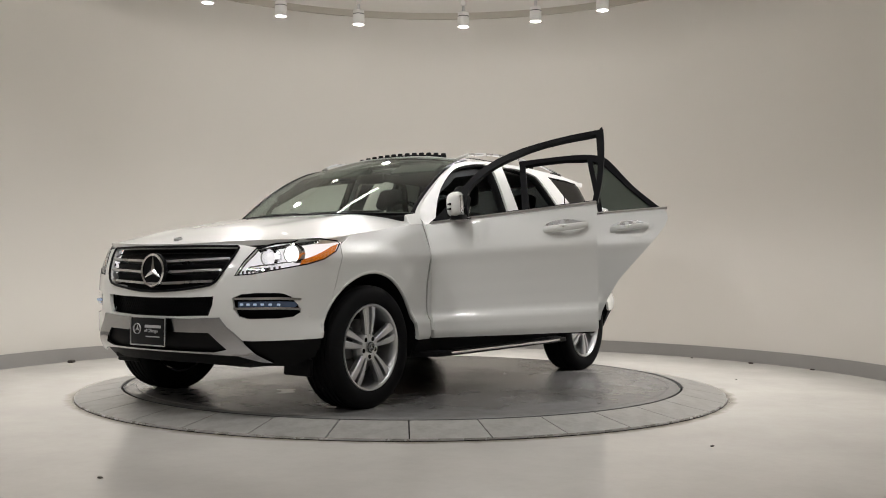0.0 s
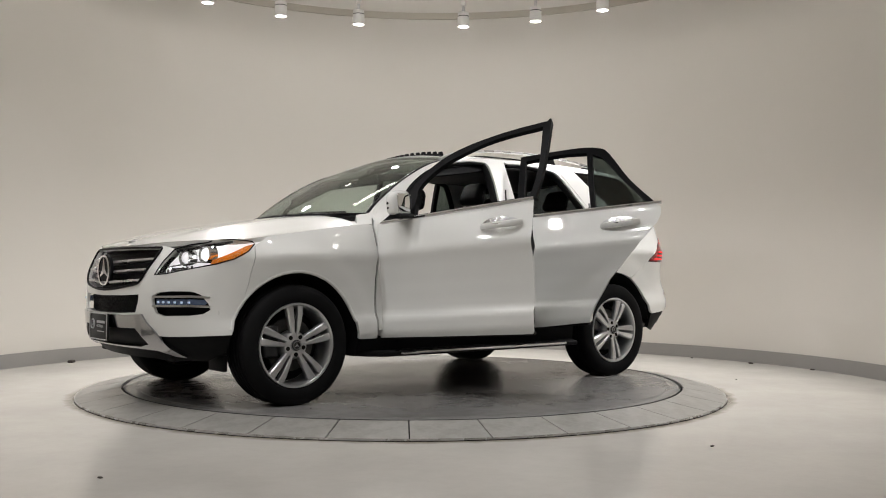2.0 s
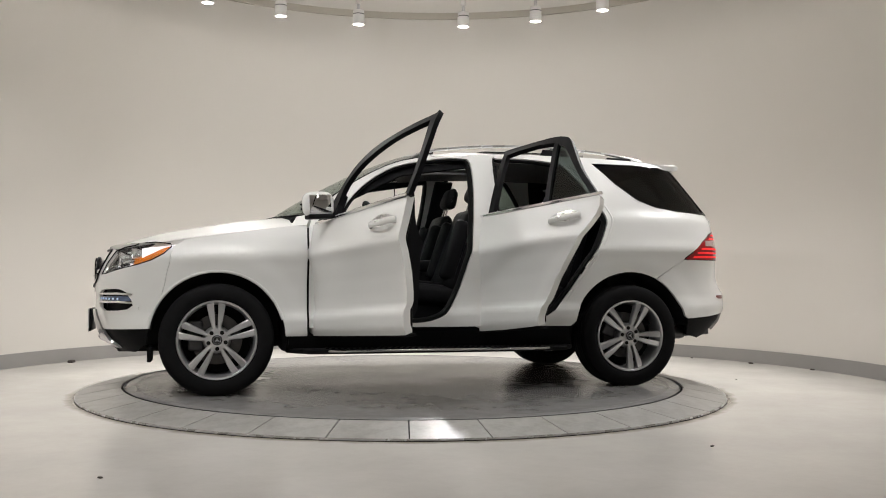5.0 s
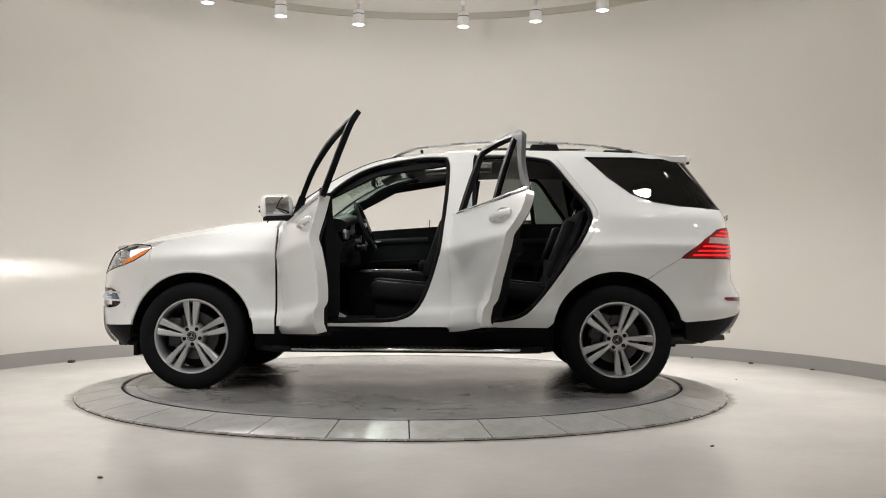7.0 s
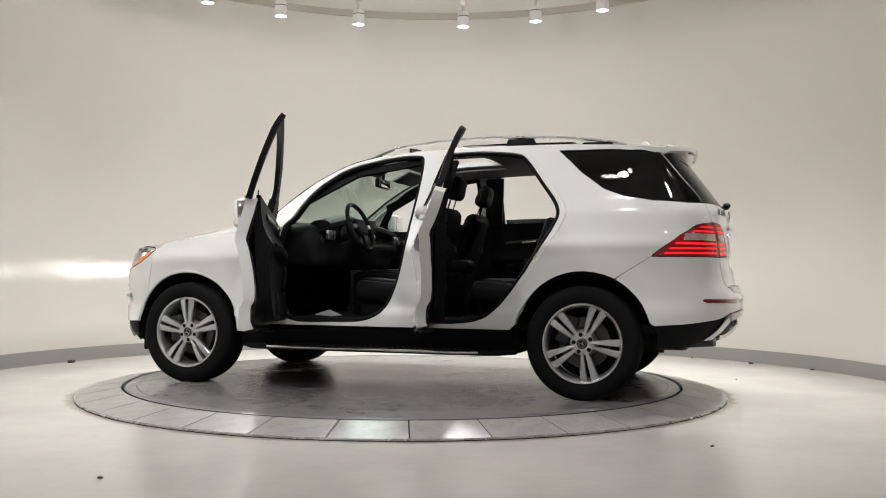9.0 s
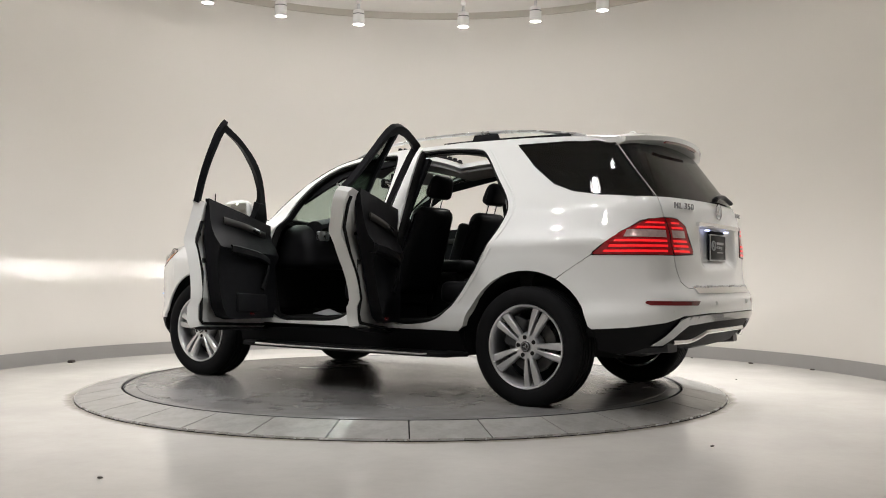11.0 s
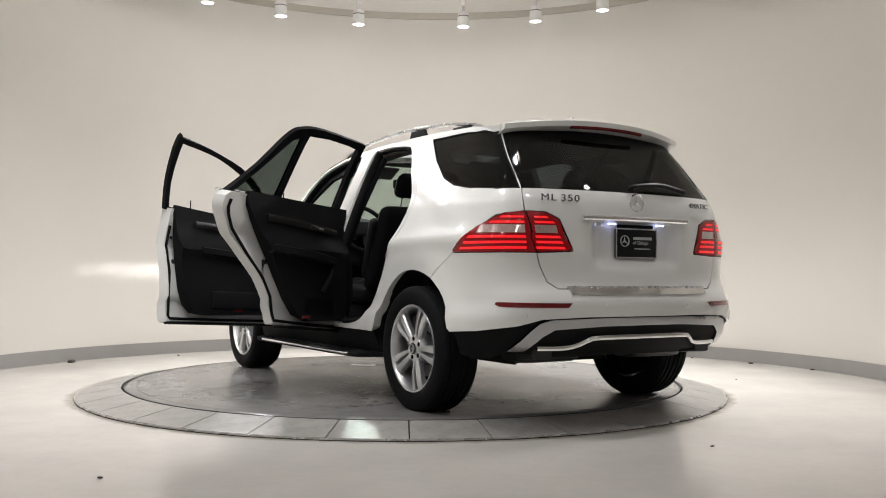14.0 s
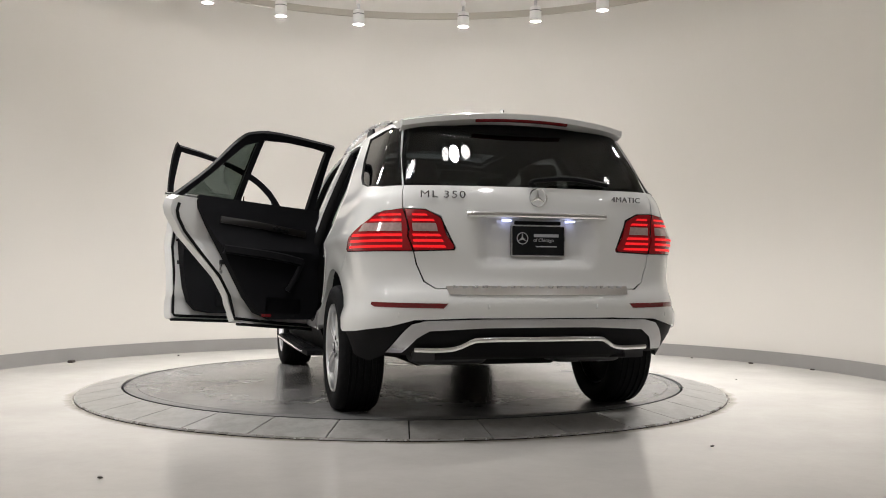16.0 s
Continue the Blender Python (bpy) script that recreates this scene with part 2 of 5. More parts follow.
CEIL = 3.93
A0, A1 = -0.5, math.pi + 0.5
tagged(part("wall_rotunda", band(3.86, 4.0, FLOOR, CEIL, A0, A1, 128), WALLPAINT, label="curved beige painted rotunda wall behind the turntable"), kind="structure", category="wall")
tagged(part("baseboard", band(3.845, 3.862, FLOOR, FLOOR + 0.128, A0, A1, 128), TRIMGREY, label="grey rubber baseboard along the curved wall"), kind="structure", category="baseboard")
tagged(part("trim_cornice", band(3.83, 3.862, CEIL - 0.075, CEIL, A0, A1, 128), COVE, label="narrow grey cornice under the ceiling"), kind="structure", category="cornice")


def concrete(name, color, rough, dirt=0.55, bump=0.015):
    m = material(name, color, rough, vary=0.1, scale=1.3, bump=bump, bscale=25, rvary=0.06, spec=0.5)
    nt = m.node_tree
    b = nt.nodes["Principled BSDF"]
    src = b.inputs["Base Color"].links[0].from_socket
    tc = nt.nodes.new("ShaderNodeTexCoord")
    n = nt.nodes.new("ShaderNodeTexNoise")
    n.inputs["Scale"].default_value, n.inputs["Detail"].default_value, n.inputs["Roughness"].default_value = 9, 10, 0.7
    nt.links.new(tc.outputs["Object"], n.inputs["Vector"])
    r = nt.nodes.new("ShaderNodeValToRGB")
    r.color_ramp.elements[0].position, r.color_ramp.elements[1].position = 0.34, 0.6
    r.color_ramp.elements[0].color = (0.72, 0.7, 0.68, 1)
    nt.links.new(n.outputs["Fac"], r.inputs[0])
    mx = nt.nodes.new("ShaderNodeMix")
    mx.data_type, mx.blend_type = "RGBA", "MULTIPLY"
    mx.inputs[0].default_value = dirt
    nt.links.new(src, mx.inputs[6])
    nt.links.new(r.outputs[0], mx.inputs[7])
    nt.links.new(mx.outputs[2], b.inputs["Base Color"])
    return m


FLOORMAT = concrete("polished_concrete", (0.64, 0.615, 0.57), 0.17, 0.15)
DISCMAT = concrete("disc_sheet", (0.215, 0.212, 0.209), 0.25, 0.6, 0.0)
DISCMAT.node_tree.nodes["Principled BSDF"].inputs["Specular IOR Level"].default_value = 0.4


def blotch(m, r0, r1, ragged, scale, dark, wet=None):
    """Darkens material m with a ragged edge, between the radii r0 (full) and r1 (none) about the axis."""
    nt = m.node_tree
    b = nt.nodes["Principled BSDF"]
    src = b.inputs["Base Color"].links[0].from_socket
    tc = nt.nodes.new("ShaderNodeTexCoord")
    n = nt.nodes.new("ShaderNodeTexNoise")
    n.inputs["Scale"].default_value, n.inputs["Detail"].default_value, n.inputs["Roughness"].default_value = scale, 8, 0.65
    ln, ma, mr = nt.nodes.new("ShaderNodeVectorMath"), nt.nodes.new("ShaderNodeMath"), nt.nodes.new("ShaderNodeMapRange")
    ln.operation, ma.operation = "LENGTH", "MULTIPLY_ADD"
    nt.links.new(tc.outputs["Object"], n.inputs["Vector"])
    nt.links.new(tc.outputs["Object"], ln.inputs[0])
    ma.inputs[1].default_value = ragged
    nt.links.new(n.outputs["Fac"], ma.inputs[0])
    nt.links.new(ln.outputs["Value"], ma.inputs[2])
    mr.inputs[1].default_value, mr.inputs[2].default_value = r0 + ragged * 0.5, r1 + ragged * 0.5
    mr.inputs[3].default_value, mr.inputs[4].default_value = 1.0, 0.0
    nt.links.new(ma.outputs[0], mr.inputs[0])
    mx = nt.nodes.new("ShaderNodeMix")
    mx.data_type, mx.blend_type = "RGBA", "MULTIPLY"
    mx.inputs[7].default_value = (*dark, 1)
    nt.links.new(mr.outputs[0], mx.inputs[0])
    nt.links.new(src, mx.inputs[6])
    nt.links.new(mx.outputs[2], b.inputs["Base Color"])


# ragged stain at the disc's middle, then a wide darkening towards the middle
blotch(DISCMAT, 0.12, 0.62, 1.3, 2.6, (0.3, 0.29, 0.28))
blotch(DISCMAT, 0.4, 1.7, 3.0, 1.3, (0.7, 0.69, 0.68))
# dirt on the floor along the ring's outer edge
blotch(FLOORMAT, 2.37, 2.43, 0.12, 7, (0.45, 0.42, 0.38))
TILEMAT = concrete("ring_tile", (0.37, 0.365, 0.345), 0.3, 1.0)

g = Geo()
n = 96
vs = [Vector((R * math.cos(2 * math.pi * i / n), R * math.sin(2 * math.pi * i / n), FLOOR)) for R in (2.3, 3.0, 5.0, 13.0) for i in range(n)]
g.add(vs, [(k * n + i, k * n + (i + 1) % n, (k + 1) * n + (i + 1) % n, (k + 1) * n + i) for k in range(3) for i in range(n)])
tagged(part("floor", g, FLOORMAT, label="polished pale grey concrete showroom floor"), kind="structure", category="floor")

# rest of the showroom, out of view behind and beside the camera
g = Geo().box((0, -12.6, 1.95), (18, 0.2, 4.2), 0)
tagged(part("wall_south", g, WALLPAINT, label="plain beige showroom wall"), kind="structure", category="wall")
for s, nm in ((1, "wall_east"), (-1, "wall_west")):
    g = Geo().box((s * 8.0, -6.6, 1.95), (0.2, 12.0, 4.2), 0)
    tagged(part(nm, g, WALLPAINT, label="plain beige showroom wall"), kind="structure", category="wall")
    g = Geo().box((s * 5.75, -1.4, 1.95), (4.7, 0.2, 4.2), 0)
    tagged(part("wall_return_" + ("east" if s > 0 else "west"), g, WALLPAINT, label="plain beige showroom wall beside the rotunda"), kind="structure", category="wall")
g = Geo().box((0, -4.3, CEIL + 0.05), (18, 17, 0.1), 0)
tagged(part("ceiling", g, CEILWHITE, label="flat white showroom ceiling"), kind="structure", category="ceiling")

# sloping tiled ring round the disc
ring = tagged(new("turntable_ring"), "sloping ring of grey stone tiles round the turntable", "turntable ring", kind="structure")
part("ring_base", Geo().add(*(lambda n: ([Vector((R * math.cos(2 * math.pi * i / n), R * math.sin(2 * math.pi * i / n), z)) for R, z in ((2.052, -0.08), (2.052, -0.012), (2.362, FLOOR + 0.004), (2.362, -0.08)) for i in range(n)],
     [(k * n + i, k * n + (i + 1) % n, (k + 1) * n + (i + 1) % n, (k + 1) * n + i) for k in range(3) for i in range(n)]))(128)), SEAL, ring, "dark joints of the ring")
NT, TA0 = 34, -89.43
tile = None
for k in range(NT):
    if tile is None:
        g, q = Geo(), 5
        w = 2 * math.pi / NT
        e = 0.004
        vs = []
        for z in (0, -0.02):
            for R, zz in ((2.06, 0.0), (2.354, FLOOR + 0.014)):
                for i in range(q + 1):
                    a = (e / R) + (w - 2 * e / R) * i / q
                    vs.append(Vector((R * math.cos(a), R * math.sin(a), zz + z)))
        m1 = q + 1
        fs = [(i, i + 1, m1 + i + 1, m1 + i) for i in range(q)] + [(m1 + i, m1 + i + 1, 3 * m1 + i + 1, 3 * m1 + i) for i in range(q)]
        fs += [(i + 1, i, 2 * m1 + i, 2 * m1 + i + 1) for i in range(q)] + [(0, m1, 3 * m1, 2 * m1), (m1 - 1, 2 * m1 - 1, 4 * m1 - 1, 3 * m1 - 1)]
        tile = part("tile", g.add(vs, fs), TILEMAT, ring)
        tile.rotation_euler = (0, 0, radians(TA0))
    else:
        t2 = tile.copy()
        scene.collection.objects.link(t2)
        t2.rotation_euler = (0, 0, radians(TA0 + 360 / NT * k))

part("ring_edge", band(2.3545, 2.361, FLOOR - 0.01, FLOOR + 0.012, 0, 2 * math.pi, 128, (0, 0)), SATIN, ring, "thin metal edge of the ring")
disc = tagged(new("turntable_disc"), "round grey turntable platform carrying the car", "turntable", kind="")
g = Geo()
n = 128
prof = [(1e-3, 0.0), (1.95, 0.0), (1.953, -0.004), (1.957, -0.004), (1.96, 0.0), (2.030, 0.0), (2.038, -0.006), (2.038, -0.08)]
vs = [Vector((R * math.cos(2 * math.pi * i / n), R * math.sin(2 * math.pi * i / n), z)) for R, z in prof for i in range(n)]
g.add(vs, [(k * n + i, k * n + (i + 1) % n, (k + 1) * n + (i + 1) % n, (k + 1) * n + i) for k in range(len(prof) - 1) for i in range(n)])
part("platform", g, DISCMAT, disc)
part("edge_ring", band(2.0385, 2.0445, -0.03, 0.0015, 0, 2 * math.pi, 128, (0, 0)), DARKALLOY, disc, "dark metal rim of the platform")
# small litter on the floor
DIRT = material("dirt_speck", (0.05, 0.04, 0.035), 0.9, vary=0.3)
for x, y, s in ((-3.17, 1.83, 0.05), (-2.35, 2.6, 0.02), (-1.27, -3.2, 0.014), (-2.35, 0.1, 0.012), (1.55, -2.5, 0.014), (3.4, 1.9, 0.03), (3.0, 2.5, 0.02), (2.75, 0.5, 0.012), (3.75, 1.3, 0.025)):
    g = Geo().box((x, y, FLOOR + s * 0.25), (s * 1.6, s, s * 0.5), s * 0.2, pose(0, 0, 0, 0, 0, 30 * x))
    tagged(part("debris_speck", g, DIRT, label="small dark speck of dirt on the concrete floor"), category="debris", group="floor debris")

# ---- track spotlights ----
TRACKR = 3.34
tagged(part("lighting_track", band(TRACKR - 0.018, TRACKR + 0.018, CEIL - 0.022, CEIL + 0.001, 0, 2 * math.pi, 128, (0, 0)), LAMPWHITE, label="white curved lighting track on the ceiling"), kind="structure", category="lighting track")


tagged(part("lighting_track", band(2.58, 2.62, CEIL - 0.022, CEIL + 0.001, radians(240), radians(300), 32, (0, 0)), LAMPWHITE, label="short white lighting track over the turntable's edge"), kind="structure", category="lighting track")


def spotlight(a, r):
    """A track head hanging at angle a."""
    th = tagged(new("track_spotlight"), "lit white cylindrical spotlight hanging from the curved track", "spotlight", "track spotlights")
    X = pose(0, 0, 0, -90, 0, 0)  # lathe's y axis turned upright
    part("track_adapter", Geo().box((0, 0, -0.05), (0.1, 0.05, 0.06), 0.008), LAMPWHITE, th)
    part("stem", Geo().lathe([(1e-4, 0), (0.016, 0), (0.016, 0.09), (1e-4, 0.09)], 16, (0, 0, -0.075), X), SATIN, th)
    part("housing", Geo().lathe([(1e-4, 0.15), (0.055, 0.15), (0.062, 0.157), (0.062, 0.19), (0.06, 0.192), (0.06, 0.2), (0.066, 0.202), (0.066, 0.312), (0.06, 0.315), (0.058, 0.3), (1e-4, 0.3)], 32, (0, 0, 0), X), LAMPWHITE, th)
    part("vent_ring", Geo().lathe([(0.0605, 0.191), (0.0625, 0.193), (0.0625, 0.199), (0.0605, 0.201)], 32, (0, 0, 0), X), DARKALLOY, th)
    part("lens", Geo().lathe([(1e-4, 0.308), (0.057, 0.308), (0.057, 0.303), (1e-4, 0.303)], 32, (0, 0, 0), X), LAMPGLOW, th, "glowing lens")
    th.matrix_basis = pose(r * math.cos(radians(a)), r * math.sin(radians(a)), CEIL - 0.002, 0, 0, a)
    return th


first = spotlight(129.3, 3.3)
# heads at 215, 231, 309 and 325 are unseen, added to carry extra light
for a, r in ((114.8, 3.32), (99.6, 3.35), (79.3, 3.38), (65.1, 3.36), (51.3, 3.3), (144, 3.33), (36.5, 3.33), (158.5, 3.33), (22, 3.33), (173, 3.33), (7, 3.33), (187.5, 3.33), (-7.5, 3.33), (215, 3.33), (231, 3.33), (309, 3.33), (253, 2.6), (259, 2.6), (281, 2.6), (287.5, 2.6), (325, 3.33)):
    copy_thing(first, pose(r * math.cos(radians(a)), r * math.sin(radians(a)), CEIL - 0.002, 0, 0, a))
for a, w in ((158.5, 175), (129.3, 215), (99.6, 225), (79.3, 225), (51.3, 225), (22, 310), (-7.5, 260), (187.5, 115)):
    e = Vector((3.33 * math.cos(radians(a)), 3.33 * math.sin(radians(a)), CEIL - 0.33))
    lamp("SPOT", e, (0.3 * e.x, 0.3 * e.y, 0), w, 0.06, spot=108, blend=1.0)
# unseen lamps: 215 and 325 added to wash the wall, 231 and 309 as fill
for a, to, z, w, cone in ((215, -0.35, 1.7, 330, 78), (256, 0.35, 0, 85, 106), (284, 0.35, 0, 30, 112), (231, 0.25, 0.3, 150, 86), (309, 0.3, 0, 26, 112), (325, -0.35, 1.7, 230, 78)):
    r = 2.6 if 250 < a < 290 else 3.33
    e = Vector((r * math.cos(radians(a)), r * math.sin(radians(a)), CEIL - 0.33))
    lamp("SPOT", e, (to * e.x, to * e.y if to > 0 else 3.8, z), w, 0.07, spot=cone, blend=1.0)

# unseen fill lights added in rows over the rest of the showroom
for x in (-4.5, -1.5, 1.5, 4.5):
    for y in (-4.2, -8.2):
        th = tagged(new("fill_panel_light"), "added square fill light in the ceiling, out of view", "ceiling light", "showroom panel lights")
        part("frame", Geo().box((0, 0, -0.012), (0.3, 0.3, 0.024), 0.004), LAMPWHITE, th)
        th.matrix_basis = pose(x, y, CEIL, 0, 0, 0)
        lamp("AREA", (x, y, CEIL - 0.03), (x, y, 0), 20 if x < 0 else 7, 0.24)

# linear light over the disc
th = tagged(new("linear_ceiling_light"), "lit white linear light on the ceiling over the turntable", "ceiling light")
part("housing", Geo().box((0, 0, -0.02), (1.0, 0.12, 0.04), 0.006), LAMPWHITE, th)
part("diffuser", Geo().box((0, 0, -0.043), (0.95, 0.09, 0.006), 0.002), LAMPGLOW, th, "glowing diffuser")
th.matrix_basis = pose(-1.17, 1.08, CEIL, 0, 0, 45)

# ---- car: body surface ----
def table(zs, vs, sig=0.02):
    g = np.linspace(0.0, 2.0, 401)
    v = np.interp(g, zs, vs)
    k = np.exp(-0.5 * (np.arange(-20, 21) * 0.005 / sig) ** 2)
    v = np.convolve(np.pad(v, 20, mode="edge"), k / k.sum(), "valid")
    return lambda z: float(np.interp(z, g, v))


WZ = table([0.2, 0.28, 0.36, 0.44, 0.53, 0.565, 0.64, 0.75, 0.88, 0.945, 0.965, 1.0, 1.05, 1.12, 1.2, 1.3, 1.45, 1.6, 1.66, 1.72],
           [0.88, 0.915, 0.935, 0.965, 0.96, 0.934, 0.929, 0.933, 0.951, 0.968, 0.965, 0.954, 0.937, 0.913, 0.888, 0.848, 0.785, 0.715, 0.68, 0.63], 0.005)
XN = table([0.2, 0.28, 0.34, 0.4, 0.55, 0.68, 0.8, 0.95, 1.0, 1.1], [2.1, 2.18, 2.25, 2.28, 2.3, 2.3, 2.285, 2.215, 2.15, 2.0], 0.02)
XR = table([0.25, 0.38, 0.45, 0.55, 0.67, 0.73, 0.8, 0.93, 1.1, 1.2, 1.26, 1.62, 1.72], [2.2, 2.31, 2.38, 2.425, 2.43, 2.38, 2.365, 2.36, 2.345, 2.33, 2.305, 2.04, 1.95], 0.014)
XS, XT = 1.6, 1.6


def ramp(x, a, b):
    t = min(1, max(0, (x - a) / (b - a)))
    return t * t * (3 - 2 * t)


def width(x, z):
    w = WZ(z + 0.03 * x * ramp(-z, -1.08, -0.95)) - 0.03 * ramp(x, 0.3, 1.3) * ramp(z, 0.9, 1.12)
    w -= 0.11 * ramp(z, 1.12, 1.22) * max(0.0, x - 0.1) ** 2
    w -= 0.02 * ramp(z, 1.2, 1.3) * ramp(-x, 1.0, 1.7)
    for hx in (1.457, -1.457):
        d = math.hypot(x - hx, z - 0.38)
        w += 0.012 * ramp(d, 0.62, 0.5)
    return w


def front_pt(q, z):
    x = 1.9
    for _ in range(2):
        y = q * width(x, z)
        x = XS + (XN(z) - 0.22 * y * y - XS) * max(0.0, 1 - q ** 6) ** 0.33
    return x, y


def rear_pt(q, z):
    x = -1.9
    for _ in range(2):
        y = q * width(x, z)
        x = -(XT + (XR(z) - 0.15 * y * y - XT) * max(0.0, 1 - q ** 10) ** 0.3)
    return x, y


QG = 1 - np.linspace(1, 0, 200) ** 3


def lengths(fn):
    p = np.array([fn(q, 0.7) for q in QG])
    return np.concatenate([[0], np.cumsum(np.hypot(*np.diff(p, axis=0).T))]), p


LFT, FP = lengths(front_pt)
LRT, RP = lengths(rear_pt)
LF, LR = LFT[-1], LRT[-1]
UT = LF + XS + XT + LR


def P(u, z):
    """The body's outer skin: u runs from the nose's middle round the left side to the tail's middle."""
    s, a = (1 if u >= 0 else -1), abs(u)
    if a < LF:
        x, y = front_pt(float(np.interp(a, LFT, QG)), z)
    elif a <= LF + XS + XT:
        x = XS - (a - LF)
        y = width(x, z)
    else:
        x, y = rear_pt(float(np.interp(UT - a, LRT, QG)), z)
    return Vector((x, s * y, z))


def PR(v, z):
    """The same from the tail's middle."""
    p = P(UT - abs(v), z)
    return Vector((p.x, p.y if v >= 0 else -p.y, z))


def fu(y, z=0.7):
    return float(np.interp(y / width(1.9, z), QG, LFT))


def rv(y, z=0.7):
    return float(np.interp(y / width(-1.9, z), QG, LRT))


def rq(q):
    return float(np.interp(q, QG, LRT))


def su(x, z=0.7):
    if abs(x) <= XS:
        return LF + XS - x
    a, b = 0.0, 1.0
    for _ in range(30):
        m = (a + b) / 2
        ex = front_pt(m, z)[0] if x > 0 else -rear_pt(m, z)[0]
        a, b = (m, b) if ex > abs(x) else (a, m)
    return float(np.interp(a, QG, LFT)) if x > 0 else UT - float(np.interp(a, QG, LRT))


def side(x, z):
    return P(su(x, z), z)


def fs_pts(pts):
    """Front points: a number is a y; a tuple ("x", v) is an x on the side."""
    return [((su(a[1], z) if isinstance(a, tuple) else fu(a, z)), z) for a, z in pts]


def rs_pts(pts):
    return [((UT - su(a[1], z) if isinstance(a, tuple) else rv(a, z)), z) for a, z in pts]


def sym(half):
    """A closed outline out of its left half, given from the middle above to the middle below."""
    return half + [(-u, z) for u, z in reversed(half) if abs(u) > 1e-6]


def X(v):
    return ("x", v)


car = tagged(new("car"), "pearl white five-door SUV with both driver-side doors wide open", "car")


def cpart(name, g, mat, label="", parent=None, sharp=38):
    return part(name, g, mat, parent or car, label, sharp=sharp)


ARC_F = [(1.457 + 0.437 * math.cos(radians(a)), 0.375 + 0.437 * math.sin(radians(a))) for a in range(-4, 185, 8)]
ARC_R = [(-1.457 + 0.445 * math.cos(radians(a)), 0.38 + 0.445 * math.sin(radians(a))) for a in range(4, 177, 8)]


def hood_edge(x):
    return float(np.interp(x, [0.9, 1.02, 1.345, 1.786, 2.06, 2.3], [1.125, 1.112, 1.066, 1.0, 0.965, 0.94]))


def hood_z(x, y):
    c = float(np.interp(x, [0.85, 1.0, 1.4, 1.79, 2.08, 2.2, 2.3], [1.225, 1.212, 1.155, 1.085, 1.005, 0.965, 0.93]))
    e = hood_edge(x)
    q = min(1, abs(y) / 0.885)
    dome = 0.012 * math.exp(-((abs(y) - 0.5) / 0.12) ** 2) * ramp(x, 0.9, 1.3) * ramp(-x, -2.15, -1.8)
    return e + (c - e) * (1 - q ** 2.6) + dome


# bonnet
half = [(P(su(x, hood_edge(x)), hood_edge(x)).xy - Vector((0, 0.004))) for x in (1.0, 1.2, 1.4, 1.6, 1.74, 1.85, 1.95)]
half += [P(fu(y, 0.955), 0.955).xy for y in (0.7, 0.6, 0.5, 0.4, 0.3, 0.2, 0.1, 0.0)]
half = [Vector((1.02, 0.0)), Vector((1.01, 0.2)), Vector((0.975, 0.45)), Vector((0.925, 0.66)), Vector((0.885, 0.775)), Vector((0.9, 0.83)), Vector((0.95, 0.865))] + half
poly = [tuple(p) for p in half] + [(p[0], -p[1]) for p in reversed(half[1:-1])]
cpart("bonnet", panel(poly, lambda x, y: Vector((x, y, hood_z(x, y))), step=0.06, th=0.03), PAINT)

# front bumper with grille, intake and lamp openings
HEADL = fs_pts([(0.572, 0.785), (0.6, 0.86), (0.645, 0.935), (0.72, 0.962), (0.8, 0.975), (X(1.95), 0.988), (X(1.85), 0.995), (X(1.755), 0.985), (X(1.745), 0.97), (X(1.79), 0.925), (X(1.87), 0.88), (X(1.96), 0.85), (0.78, 0.82), (0.66, 0.793)])
GRILLE = sym(fs_pts([(0.0, 0.95), (0.3, 0.95), (0.5, 0.948), (0.545, 0.942), (0.53, 0.88), (0.49, 0.79), (0.455, 0.745), (0.4, 0.725), (0.2, 0.7), (0.0, 0.69)]))
INTAKE = sym(fs_pts([(0.0, 0.655), (0.3, 0.66), (0.46, 0.668), (0.455, 0.62), (0.43, 0.56), (0.2, 0.55), (0.0, 0.548)]))
FOG = fs_pts([(0.575, 0.66), (0.62, 0.682), (0.7, 0.69), (0.8, 0.69), (X(2.06), 0.685), (X(2.03), 0.67), (X(1.995), 0.62), (X(1.985), 0.585), (X(2.02), 0.56), (0.8, 0.55), (0.66, 0.545), (0.61, 0.56), (0.585, 0.61)])
top = fs_pts([(0.0, 0.962), (0.3, 0.962), (0.53, 0.958), (0.645, 0.94), (0.6, 0.862), (0.568, 0.782), (0.66, 0.789), (0.78, 0.816), (X(1.96), 0.846), (X(1.87), 0.876), (X(1.79), 0.92), (X(1.745), 0.965)])
low = fs_pts([(X(1.76), 0.86), (X(1.79), 0.72), (X(1.815), 0.62), (X(1.862), 0.545), (X(1.885), 0.44), (X(1.95), 0.437), (0.8, 0.43), (0.68, 0.425), (0.56, 0.43), (0.49, 0.545), (0.2, 0.54), (0.0, 0.54)])
cpart("front_bumper", panel(sym(top + low), P, [GRILLE, INTAKE, FOG, [(-u, z) for u, z in FOG]], 0.04, 0.02), PAINT)
g = panel([(u * 1.02, z) for u, z in GRILLE], lambda u, z: P(u, z) + Vector((-0.06, 0, 0)), step=0.06, th=0.02)
grille = cpart("grille", g, GLOSSBLACK, "black radiator grille")
for zc, yy in ((0.88, 0.495), (0.817, 0.47), (0.753, 0.44)):
    h2 = sym([(0, zc + 0.008 - 0.02), (fu(yy), zc + 0.007), (fu(yy), zc - 0.006), (0, zc - 0.007 - 0.02)])
    part("slat", panel(h2, lambda u, z: P(u, z) + Vector((0.002, 0, 0)), step=0.05, th=0.03), SLAT, grille, "silver grille slat")
